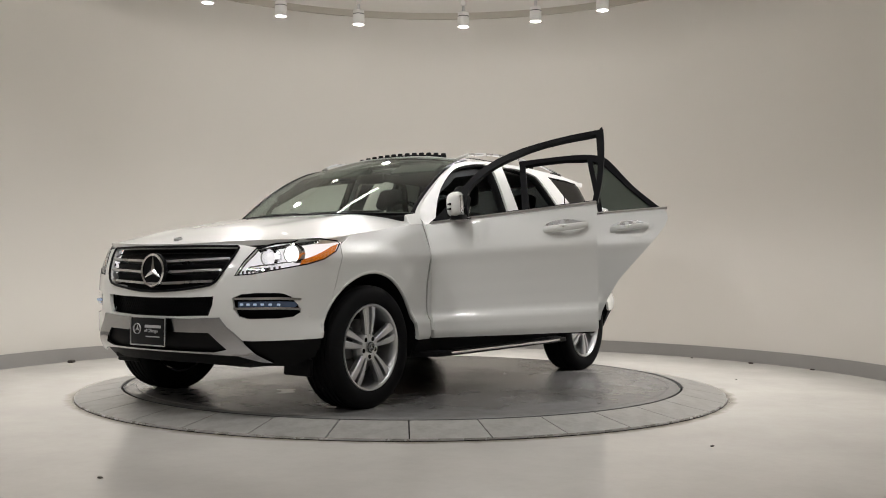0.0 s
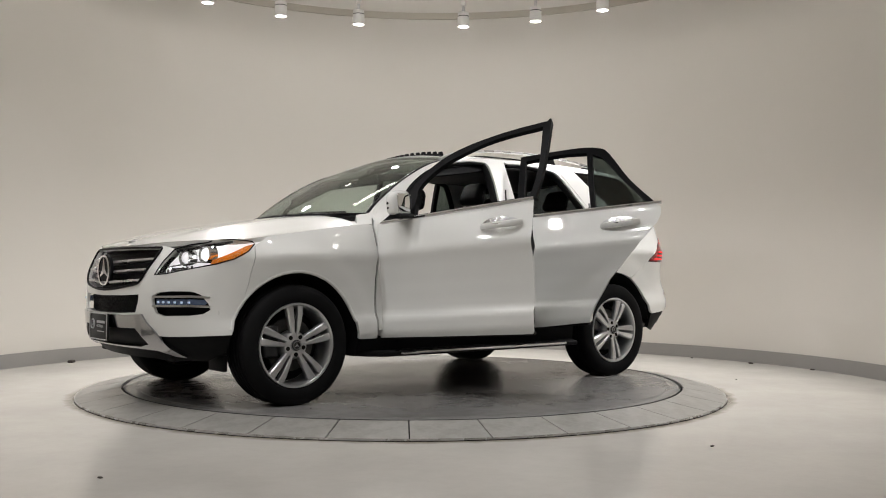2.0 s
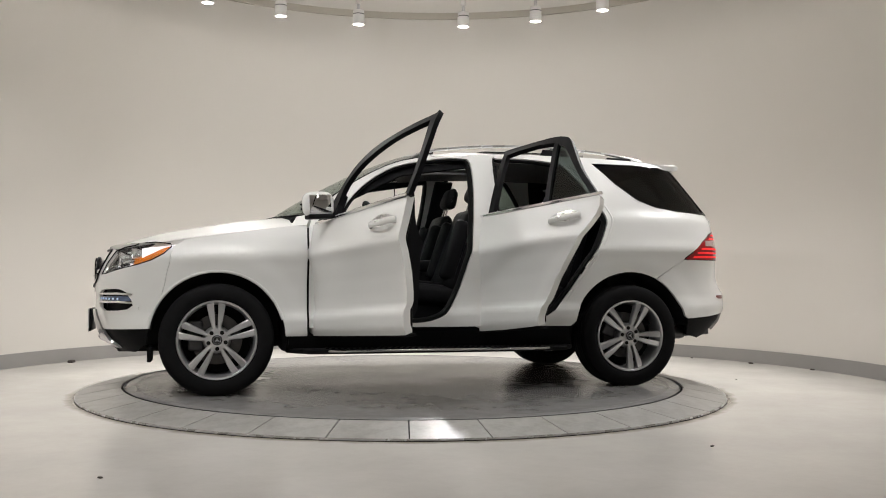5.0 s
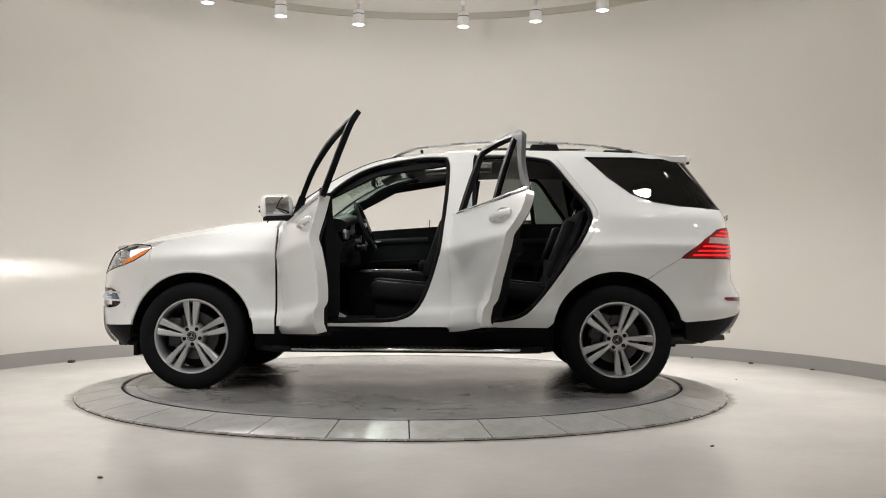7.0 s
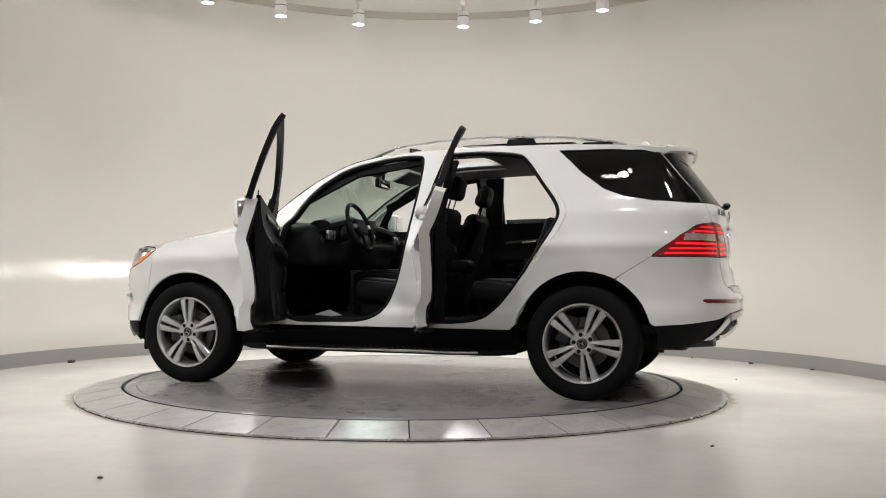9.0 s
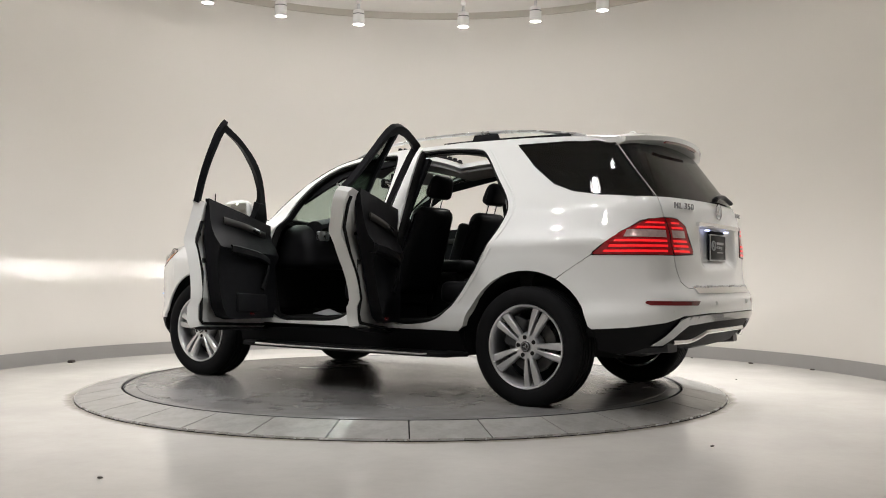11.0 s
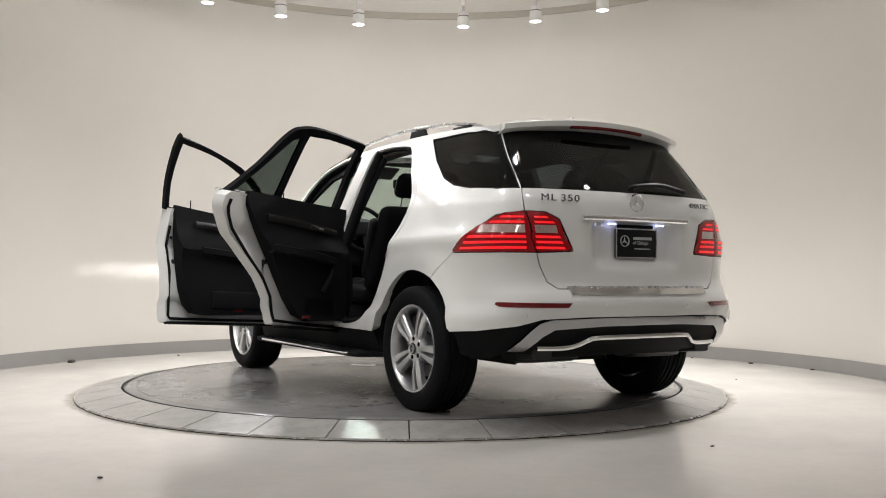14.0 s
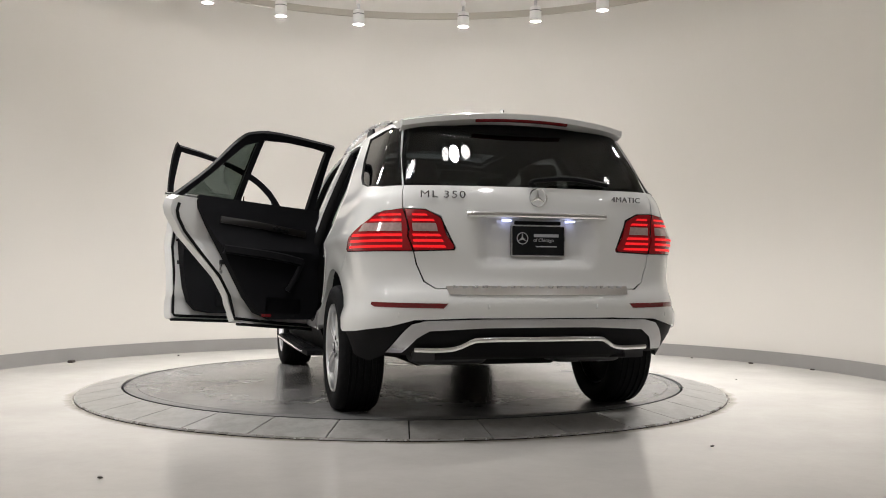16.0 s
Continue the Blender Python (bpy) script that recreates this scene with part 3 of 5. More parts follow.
rim = spline([(u, z) for u, z in GRILLE], 2, True)
part("grille_surround", Geo().tube([P(u, z) + Vector((0.004, 0, 0)) for u, z in [(q[0], q[1]) for q in rim]], 0.007, closed=True, n=6), GLOSSBLACK, grille)
g = Geo()
for z in np.arange(0.7, 0.95, 0.03):
    yy = 0.43 + (z - 0.7) * 0.45
    g.tube([P(fu(abs(y)) * (1 if y > 0 else -1), float(z)) + Vector((-0.045, 0, 0)) for y in np.linspace(-yy, yy, 15)], 0.004, n=4)
part("grille_mesh", g, BLACK, grille)


def emblem(c, R, facing, mat, parent, name="emblem"):
    """A plain ring with three arms."""
    m = Matrix.Translation(c) @ facing
    g = Geo().lathe([(R * 0.9, 0.006), (R, 0.0), (R * 0.95, -0.008), (R * 0.86, -0.004)], 40, closed=True)
    for k in range(3):
        a = radians(90 + 120 * k)
        d, s = Vector((math.cos(a), 0, math.sin(a))), Vector((-math.sin(a), 0, math.cos(a)))
        tip, w = d * R * 0.92, R * 0.17
        g.add([tip, s * w + d * w * 0.58, -d * w, -s * w + d * w * 0.58, Vector((0, -0.012, 0)) * (R / 0.1)], [(0, 1, 4), (1, 2, 4), (2, 3, 4), (3, 0, 4), (0, 3, 2, 1)])
    return part(name, g.moved(m), mat, parent, "round silver emblem with three arms", sharp=20)


emblem(P(0, 0.81) + Vector((0.022, 0, 0)), 0.098, pose(0, 0, 0, 0, 0, 90), CHROME, grille)
part("emblem_backing", Geo().disc(0.1, P(0, 0.81) + Vector((0.012, 0, 0)), 0.02, 40, pose(0, 0, 0, 0, 0, -90)), GLOSSBLACK, grille)
emblem(Vector((2.12, 0, hood_z(2.12, 0) + 0.004)), 0.026, pose(0, 0, 0, 0, 0, 90) @ pose(0, 0, 0, -70, 0, 0), SATIN, car, "bonnet_badge")
intake = cpart("lower_intake", panel([(u * 1.03, z + (0.01 if z > 0.6 else -0.01)) for u, z in INTAKE], lambda u, z: P(u, z) + Vector((-0.05, 0, 0)), step=0.06, th=0.02), BLACK, "black mesh intake")
g = Geo()
for y in np.arange(-0.44, 0.441, 0.022):
    for d in (-1, 1):
        g.tube([P(math.copysign(fu(abs(y)), y), 0.56) + Vector((-0.045, 0, 0)), P(math.copysign(fu(min(0.46, abs(y + d * 0.06))), y + d * 0.06), 0.66) + Vector((-0.045, 0, 0))], 0.0025, n=4)
part("intake_mesh", g, GLOSSBLACK, intake)
for s in (1, -1):
    S = lambda u, z, s=s: (lambda p: Vector((p.x, s * p.y, p.z)))(P(u, z))
    pocket = cpart("fog_pocket", panel(FOG, lambda u, z: S(u, z) + Vector((-0.045, -s * 0.03, 0)), step=0.05, th=0.02), GLOSSBLACK)
    drl = panel(fs_pts([(0.6, 0.605), (0.8, 0.612), (X(2.02), 0.612), (X(1.99), 0.64), (0.8, 0.645), (0.6, 0.64)]), lambda u, z: S(u, z) + Vector((-0.012, 0, 0)), step=0.04, th=0.02)
    part("daytime_light", drl, DRL, pocket, "blue-white light strip")
    for k in range(6):
        c = S(fu(0.63 + 0.034 * k), 0.626) + Vector((0.003, 0, 0))
        part("led", Geo().box(c, (0.012, 0.02, 0.014), 0.004), LED, pocket)
    for z0 in (0.596, 0.65):
        part("chrome_blade", panel(fs_pts([(0.585, z0), (0.8, z0 + 0.004), (X(1.99), z0), (X(1.985), z0 + 0.012), (0.8, z0 + 0.018), (0.585, z0 + 0.012)]), S, step=0.04, th=0.03, lift=0.003), CHROME, pocket)
    # headlamp: reflector bowl behind a clear lens
    u0 = fu(0.66, 0.818)
    slot = [(u0 - 0.06, 0.806), (u0 + 0.06, 0.806), (u0 + 0.06, 0.83), (u0 - 0.06, 0.83)]
    lampu = cpart("headlight", panel(HEADL, lambda u, z: S(u, z) + Vector((-0.075, -s * 0.045, 0)), [slot], step=0.04, th=0.01), LAMPHOUSE, "clear headlight with amber corner, lit")
    part("lens", panel(HEADL, S, step=0.04, th=0.004, lift=-0.002), CLEAR, lampu).visible_shadow = False
    # added slit box and strip emitter that shape the beam's streak on the wall
    hx, hy = S(u0, 0.818).x - 0.1, s * (abs(S(u0, 0.818).y) - 0.045)
    g = Geo().box((hx - 0.03, hy, 0.8245), (0.1, 0.13, 0.005), 0).box((hx - 0.03, hy, 0.8115), (0.1, 0.13, 0.005), 0)
    g.box((hx - 0.03, hy + 0.0625, 0.818), (0.1, 0.005, 0.008), 0).box((hx - 0.03, hy - 0.0625, 0.818), (0.1, 0.005, 0.008), 0).box((hx - 0.082, hy, 0.818), (0.005, 0.13, 0.018), 0)
    part("beam_slit_helper", g, SEAL, lampu)
    part("beam_source", Geo().box((hx - 0.077, hy, 0.818), (0.004, 0.11, 0.007), 0), HIDBEAM, lampu)
    part("lens_edge", Geo().tube([S(u, z) for u, z in HEADL], 0.004, closed=True, n=6), GLOSSBLACK, lampu)
    AM = fs_pts([(X(1.99), 0.846), (X(1.87), 0.882), (X(1.792), 0.926), (X(1.75), 0.972), (X(1.8), 0.958), (X(1.88), 0.918), (X(1.98), 0.874)])
    part("indicator", panel(AM, S, step=0.03, th=0.02, lift=-0.007), AMBER, lampu, "amber indicator")
    for yy, zz, rr, mt in ((0.79, 0.905, 0.036, BEAM), (0.69, 0.885, 0.034, LAMPHOUSE)):
        c = S(fu(yy), zz) + Vector((-0.045, -s * 0.012, 0))
        part("projector_ring", Geo().lathe([(rr, 0), (rr + 0.014, -0.02), (rr + 0.02, 0.04), (rr, 0.045)], 28, c, pose(0, 0, 0, 0, 0, 90 - s * -12), closed=True), CHROME, lampu)
        part("projector", Geo().lathe([(1e-4, -0.018), (rr * 0.5, -0.012), (rr * 0.85, 0.004), (rr, 0.03), (1e-4, 0.03)], 28, c, pose(0, 0, 0, 0, 0, 90)), mt, lampu)
    for k in range(9):
        c = S(fu(0.6 + 0.021 * k), 0.8 + 0.0035 * k) + Vector((-0.02, -s * 0.006, 0))
        part("reflector_rib", Geo().box(c, (0.014, 0.006, 0.02), 0.002), DARKCHROME, lampu)
    part("inner_bezel", Geo().tube([S(fu(0.62 + 0.025 * k), 0.83 + 0.0045 * k) + Vector((-0.025, -s * 0.008, 0)) for k in range(9)], 0.006, 0.004, n=6), CHROME, lampu)
    part("eyebrow", panel(fs_pts([(0.65, 0.935), (0.8, 0.972), (X(1.86), 0.992), (X(1.86), 0.985), (0.8, 0.964), (0.66, 0.926)]), S, step=0.04, th=0.02, lift=-0.008), GLOSSBLACK, lampu)

# lower front: black valance and bright skid panel
g = panel(sym(fs_pts([(0.0, 0.545), (0.48, 0.55), (0.56, 0.435), (0.8, 0.435), (X(1.95), 0.442), (X(1.885), 0.445), (X(1.905), 0.33), (X(1.95), 0.3), (0.8, 0.275), (0.6, 0.27), (0.0, 0.27)])), P, step=0.06, th=0.02, lift=-0.012)
cpart("front_valance", g, BLACK, "black plastic valance")
SKID = sym(fs_pts([(0.0, 0.535), (0.25, 0.54), (0.5, 0.553), (0.545, 0.5), (0.68, 0.36), (0.74, 0.31), (0.68, 0.315), (0.58, 0.345), (0.4, 0.35), (0.0, 0.352)]))
HOLE = sym(fs_pts([(0.0, 0.462), (0.43, 0.467), (0.53, 0.38), (0.44, 0.362), (0.0, 0.36)]))
cpart("front_skid_plate", panel(SKID, P, [HOLE], 0.04, 0.02, 0.012), SKIDCHROME, "bright polished skid panel")
cpart("front_undertray", Geo().box((1.7, 0, 0.29), (0.8, 1.2, 0.04), 0.015), UNDER)

# dealer plate in front
plate = cpart("dealer_plate", Geo().box((P(0, 0.5).x + 0.028, 0.0, 0.462), (0.016, 0.3, 0.162), 0.006), PLATE, "black dealer plate with grey lettering")


def frame_bars(c, w, h, nx, parent):
    """A thin bright frame round a plate that faces along nx."""
    g = Geo()
    for dy, dz, sy, sz in ((0, h / 2, w, 0.007), (0, -h / 2, w, 0.007), (w / 2, 0, 0.007, h), (-w / 2, 0, 0.007, h)):
        g.box((c[0] + nx * 0.009, c[1] + dy, c[2] + dz), (0.006, sy, sz), 0.002)
    part("plate_frame", g, SATIN, parent)


def text(body, size, m, mat, parent, name="lettering", align="CENTER", extrude=0.0008, bold=0.0, spread=1.0):
    cu = bpy.data.curves.new(name, "FONT")
    cu.body, cu.size, cu.extrude, cu.align_x, cu.align_y = body, size, extrude, align, "CENTER"
    cu.offset, cu.space_character = bold, spread
    tmp = bpy.data.objects.new("tmp_text", cu)
    scene.collection.objects.link(tmp)
    bpy.context.view_layer.update()
    me = bpy.data.meshes.new_from_object(tmp.evaluated_get(bpy.context.evaluated_depsgraph_get()))
    bpy.data.objects.remove(tmp)
    me.materials.clear()
    me.materials.append(mat)
    ob = new(name, me)
    ob.parent = parent
    ob.matrix_basis = m
    return ob


def plate_print(c, nx, parent):
    """Grey print: emblem, a logo bar, the town's name, small bars."""
    fx = pose(0, 0, 0, 90, 0, 90 if nx > 0 else -90)
    s = 1 if nx > 0 else -1
    frame_bars(c, 0.3, 0.16, nx, parent)
    emblem(Vector(c) + Vector((nx * 0.009, -s * 0.09, 0.012)), 0.032, pose(0, 0, 0, 0, 0, 90 if nx > 0 else -90), PLATETEXT, parent)
    g = Geo()
    g.box((c[0] + nx * 0.009, c[1] + s * 0.045, c[2] + 0.028), (0.001, 0.14, 0.016), 0)
    g.box((c[0] + nx * 0.009, c[1] + s * 0.045, c[2] - 0.03), (0.001, 0.12, 0.006), 0)
    g.box((c[0] + nx * 0.013, c[1], c[2] + 0.08), (0.001, 0.1, 0.005), 0)
    g.box((c[0] + nx * 0.013, c[1], c[2] - 0.08), (0.001, 0.2, 0.005), 0)
    part("print_bar", g, PLATETEXT, parent)
    text("of Chicago", 0.027, Matrix.Translation((c[0] + nx * 0.0088, c[1] + s * 0.03, c[2] + 0.003)) @ fx, PLATETEXT, parent)


plate_print((P(0, 0.5).x + 0.028, 0.0, 0.462), 1, plate)

# front wings
FEND = [(su(x, z), z) for x, z in [(1.741, 0.965), (1.756, 0.86), (1.787, 0.72), (1.811, 0.632)] + [p for p in ARC_F if p[1] > 0.39 and p[0] < 1.82] + [(1.02, 0.385), (0.878, 0.385), (0.882, 0.75), (0.88, 1.12), (0.985, 1.118)] + [(x, hood_edge(x)) for x in (1.05, 1.2, 1.345, 1.5, 1.65)]]
for s in (1, -1):
    g = panel(FEND, P, step=0.028, th=0.025)
    cpart("front_wing", g if s > 0 else g.mirrored(), PAINT)

for s in (1, -1):
    g = Geo().tube([P(su(x, z), z) + Vector((0, -0.008, 0)) for x, z in ARC_F if z > 0.44], 0.012, 0.012, n=8)
    cpart("arch_lip", g if s > 0 else g.mirrored(), PAINT)

# ---- left and right body sides with door openings ----
AP_F = spline([(0.72, 1.13), (0.65, 1.21), (0.56, 1.32), (0.42, 1.435), (0.2, 1.545), (-0.1, 1.607), (-0.3, 1.62), (-0.365, 1.59), (-0.335, 1.4), (-0.285, 1.2), (-0.235, 0.95), (-0.165, 0.7), (-0.08, 0.55), (0.06, 0.478), (0.3, 0.465), (0.58, 0.465), (0.7, 0.52), (0.74, 0.7), (0.75, 0.95)], 4, True)
AP_R = spline([(-0.535, 1.6), (-0.6, 1.628), (-0.8, 1.632), (-1.02, 1.612), (-1.1, 1.575), (-1.2, 1.42), (-1.29, 1.26), (-1.275, 1.14), (-1.12, 0.9), (-0.94, 0.64), (-0.78, 0.505), (-0.55, 0.468), (-0.46, 0.475), (-0.405, 0.54), (-0.405, 0.7), (-0.43, 0.95), (-0.465, 1.2)], 4, True)


def tuck(pts):
    """Carries outline points from a flat side plane onto the leaning cabin side."""
    out = []
    for x, z in [(p[0], p[1]) for p in pts]:
        k = 0.88 - WZ(z)
        out.append((x + k * 0.37 * (1 if z > 1.15 else 0.6), z + max(0, z - 1.15) * k * 0.2))
    return out


AP_F, AP_R = tuck(AP_F), tuck(AP_R)
SEAM = [(1.262, 0.825), (1.35, 0.855), (1.45, 0.885), (1.55, 0.91), (1.61, 0.925)]
QW = [(-1.26, 1.632), (-1.6, 1.632), (-1.8, 1.622)] + [("q", z, q + 0.012) for z, q in reversed(SEAM)] + [(-2.1, 1.262), (-1.9, 1.278), (-1.72, 1.308), (-1.58, 1.36), (-1.42, 1.48)]
ROOFLINE = [(0.83, 1.2), (0.72, 1.3), (0.5, 1.46), (0.25, 1.58), (0.0, 1.635), (-0.3, 1.668), (-0.8, 1.685), (-1.3, 1.68), (-1.7, 1.662), (-1.9, 1.64)]
OUT = [(0.865, 0.44), (0.868, 1.11)] + ROOFLINE + [("q", 1.632, 0.925)] + [("q", z, q) for z, q in reversed(SEAM)] + [("q", 1.2, 0.805), ("q", 1.14, 0.79), (-2.15, 1.12), (-2.06, 1.05), (-1.9, 0.935), (-1.885, 0.918), (-1.8, 0.866), (-1.72, 0.816), (-1.662, 0.778)]


def uz(pts):
    return [(UT - rq(p[2]), p[1]) if p[0] == "q" else (su(p[0], p[1]), p[1]) for p in pts]


arcr = [p for p in ARC_R if p[0] > -1.65 and p[1] > 0.44]
OUT = OUT[:OUT.index((-1.662, 0.778)) + 1] + list(reversed(arcr)) + [(-0.985, 0.44)]
for s in (1, -1):
    g = panel(uz(OUT), P, [uz(h) for h in (AP_F, AP_R, QW)], 0.03, 0.05)
    cpart("body_side", g if s > 0 else g.mirrored(), PAINT, "white body side with door openings")
    for ap, nm in ((AP_F, "front_door_seal"), (AP_R, "rear_door_seal")):
        c = np.mean(np.array(ap), 0)
        path = [P(su(c[0] + (x - c[0]) * 0.975), c[1] + (z - c[1]) * 0.98) + Vector((0, -0.045, 0)) for x, z in ap]
        g = Geo().tube(path, 0.018, 0.03, True, 8, up=(0, 1, 0))
        cpart(nm, g if s > 0 else g.mirrored(), SEAL)
    c = np.mean(np.array(AP_R), 0)
    jamb = [(c[0] + (x - c[0]) * 1.075, c[1] + (z - c[1]) * 1.05) for x, z in AP_R if x < -0.92 and z < 1.6]
    g = Geo().tube([P(su(x, z), z) + Vector((0, -0.001, 0)) for x, z in jamb], 0.008, 0.005, n=8, up=(0, 1, 0))
    cpart("jamb_crease", g if s > 0 else g.mirrored(), PAINT)
    g = Geo().box(P(su(-1.15, 0.92), 0.92) + Vector((0, -0.002, 0)), (0.012, 0.02, 0.045), 0.004, pose(0, 0, 0, 0, -35, 0))
    cpart("door_striker", g if s > 0 else g.mirrored(), SATIN)
    g = Geo().box(P(su(-1.085, 0.83), 0.83) + Vector((0, 0.001, 0)), (0.012, 0.003, 0.06), 0.001, pose(0, 0, 0, 0, -35, 0))
    cpart("jamb_label", g if s > 0 else g.mirrored(), SEAL)
    g = panel(uz(QW), P, step=0.05, th=0.004, lift=-0.004)
    ob = cpart("quarter_window", g if s > 0 else g.mirrored(), TINT, "dark tinted quarter window")
    g = Geo().tube([P(u, z) + Vector((0, -0.006, 0)) for u, z in uz(QW)], 0.006, 0.01, True, 6, up=(0, 1, 0))
    part("window_edge", g if s > 0 else g.mirrored(), SEAL, ob)

for s in (1, -1):
    g = Geo().tube([P(su(0.868), z) + Vector((0, -0.03, 0)) for z in np.linspace(0.4, 1.1, 16)], 0.01, 0.016, n=8, up=(0, 1, 0))
    cpart("door_post_seal", g if s > 0 else g.mirrored(), SEAL)

# sills and running boards
SILL = [(su(x, z), z) for x, z in [(0.99, 0.385), (0.6, 0.4), (-0.5, 0.425), (-0.975, 0.44), (-1.0, 0.3), (-0.9, 0.27), (0.9, 0.265), (1.0, 0.3)]]
for s in (1, -1):
    g = panel(SILL, P, step=0.08, th=0.1, lift=-0.015)
    cpart("sill", g if s > 0 else g.mirrored(), BLACK, "black plastic sill")
    g = Geo().tube(spline([(0.93, 0.86, 0.285), (0.86, 0.93, 0.285), (0.7, 0.97, 0.285), (-0.75, 0.97, 0.287), (-0.9, 0.93, 0.29), (-0.96, 0.86, 0.29)], 5), 0.075, 0.018, n=12, square=True)
    rb = cpart("running_board", g if s > 0 else g.mirrored(), BLACK, "black running board with bright edge")
    g = Geo().tube([(0.83, 1.012, 0.287), (0.7, 1.05, 0.289), (-0.75, 1.05, 0.291), (-0.88, 1.012, 0.293)], 0.006, 0.009, n=8)
    part("edge_strip", g if s > 0 else g.mirrored(), CHROME, rb)
    g = Geo()
    for k in range(38):
        g.box((0.75 - k * 0.04, 0.985, 0.306), (0.018, 0.07, 0.006), 0.002)
    tagged(part("tread_pad", g if s > 0 else g.mirrored(), RUBBER, rb), kind="stuff")

# ---- rear ----
RB_TOP = rs_pts([(0.0, 0.72), (0.3, 0.72), (0.565, 0.722), (0.62, 0.76), (0.655, 0.85), (0.668, 0.915), (0.7, 0.915), (0.8, 0.915), (X(-2.1), 0.915), (X(-1.8868), 0.9155), (X(-1.8015), 0.8635), (X(-1.7215), 0.8135), (X(-1.667), 0.774)])
arc2 = [p for p in ARC_R if p[0] < -1.68 and p[1] > 0.49]
RB_LOW = rs_pts([(X(x), z) for x, z in arc2] + [(X(-1.908), 0.487), (X(-2.1), 0.5), (0.8, 0.53), (0.68, 0.565), (0.4, 0.575), (0.0, 0.575)])
cpart("rear_bumper", panel(sym(RB_TOP + RB_LOW), PR, step=0.045, th=0.02), PAINT)
g = panel(sym(rs_pts([(0.0, 0.58), (0.4, 0.58), (0.68, 0.57), (0.8, 0.535), (X(-2.1), 0.505), (X(-1.91), 0.492), (X(-1.925), 0.36), (X(-2.05), 0.33), (0.8, 0.37), (0.5, 0.36), (0.0, 0.355)])), PR, step=0.06, th=0.03, lift=-0.014)
cpart("rear_valance", g, BLACK, "black plastic rear valance")
RSK = sym(rs_pts([(0.0, 0.57), (0.3, 0.57), (0.62, 0.562), (0.69, 0.545), (0.75, 0.48), (0.8, 0.395), (0.72, 0.395), (0.665, 0.47), (0.6, 0.51), (0.3, 0.525), (0.0, 0.527)]))
cpart("rear_skid_surround", panel(RSK, PR, step=0.04, th=0.03, lift=0.004), SKIDCHROME, "bright rear skid trim")
low = [(-0.66, 0.41), (-0.52, 0.408), (-0.44, 0.42), (-0.37, 0.452), (-0.31, 0.462), (0, 0.464), (0.31, 0.462), (0.37, 0.452), (0.44, 0.42), (0.52, 0.408), (0.66, 0.41)]
g = Geo().tube([PR(math.copysign(rv(abs(y)), y), z) + Vector((-0.012, 0, 0)) for y, z in [tuple(p) for p in spline([Vector(p) for p in low], 4)]], 0.01, 0.013, n=8)
cpart("rear_skid_blade", g, CHROME, "bright lower blade of the rear skid trim")
g = panel(sym(rs_pts([(0.0, 0.735), (0.3, 0.735), (0.51, 0.735), (0.5, 0.692), (0.3, 0.69), (0.0, 0.69)])), PR, step=0.05, th=0.01, lift=0.008)
sill = cpart("load_sill_guard", g, CHROME, "chrome loading sill guard")
part("ribs", (lambda g: [g.box((PR(rv(abs(y)), 0.735).x - 0.002, y, 0.738), (0.03, 0.03, 0.008), 0.003) for y in np.arange(-0.46, 0.47, 0.051)] and g)(Geo()), SATIN, sill)
for s in (1, -1):
    g = panel(rs_pts([(0.51, 0.65), (0.87, 0.655), (0.875, 0.642), (0.86, 0.63), (0.53, 0.625)]), PR, step=0.05, th=0.012, lift=0.003)
    cpart("reflector_strip", g if s > 0 else g.mirrored(), REDDARK, "dark red reflector strip")
    for y, z in ((0.3, 0.635), (0.75, 0.59)):
        p = PR(rv(y), z)
        cpart("parking_sensor", Geo().disc(0.013, (p.x - 0.002, s * y, z), 0.004, 16, pose(0, 0, 0, 0, 0, 0)), PAINT)
    p = PR(rv(0.6), 0.4)
    cpart("exhaust_tip", Geo().tube([(p.x + 0.02, s * 0.6, 0.375), (p.x + 0.2, s * 0.58, 0.36)], 0.06, 0.028, n=14, square=True), DARKALLOY)

# tailgate
TG = sym(rs_pts([(0.0, 1.262), (0.4, 1.262)]) + [(rq(0.82), 1.262), (rq(0.8), 1.2), (rq(0.782), 1.142)] + rs_pts([(0.6, 1.137), (0.52, 1.1), (0.45, 0.938), (0.455, 0.922), (0.662, 0.914), (0.648, 0.85), (0.613, 0.764), (0.56, 0.728), (0.3, 0.726), (0.0, 0.726)]))


def tailgate_skin(v, z):
    p = PR(v, z)
    d = 0.05 * ramp(0.345 - abs(v), 0.0, 0.09) * ramp(z, 0.83, 0.9) * ramp(-z, -1.115, -1.09)
    return p + Vector((d, 0, 0))


gate = cpart("tailgate", panel(TG, tailgate_skin, step=0.03, th=0.03), PAINT)
GLASS = sym(rs_pts([(0.0, 1.642), (0.4, 1.636)]) + [(rq(q - 0.006), z) for z, q in reversed([(1.268, 0.825)] + SEAM[1:])] + rs_pts([(0.4, 1.266), (0.0, 1.266)]))
rw = cpart("rear_window", panel(GLASS, PR, step=0.05, th=0.004, lift=-0.003), TINT, "dark tinted rear window")
g = Geo().tube(spline([PR(rv(0.02), 1.275) + Vector((-0.02, 0, 0)), PR(rv(0.02), 1.295) + Vector((-0.05, 0, 0)), Vector((PR(-rv(0.2), 1.31).x - 0.04, -0.2, 1.315)), Vector((PR(-rv(0.4), 1.3).x - 0.025, -0.42, 1.29))], 6), [0.02] * 4 + [0.016] * 15, [0.014] * 19, n=8)
part("rear_wiper", g, GLOSSBLACK, rw)
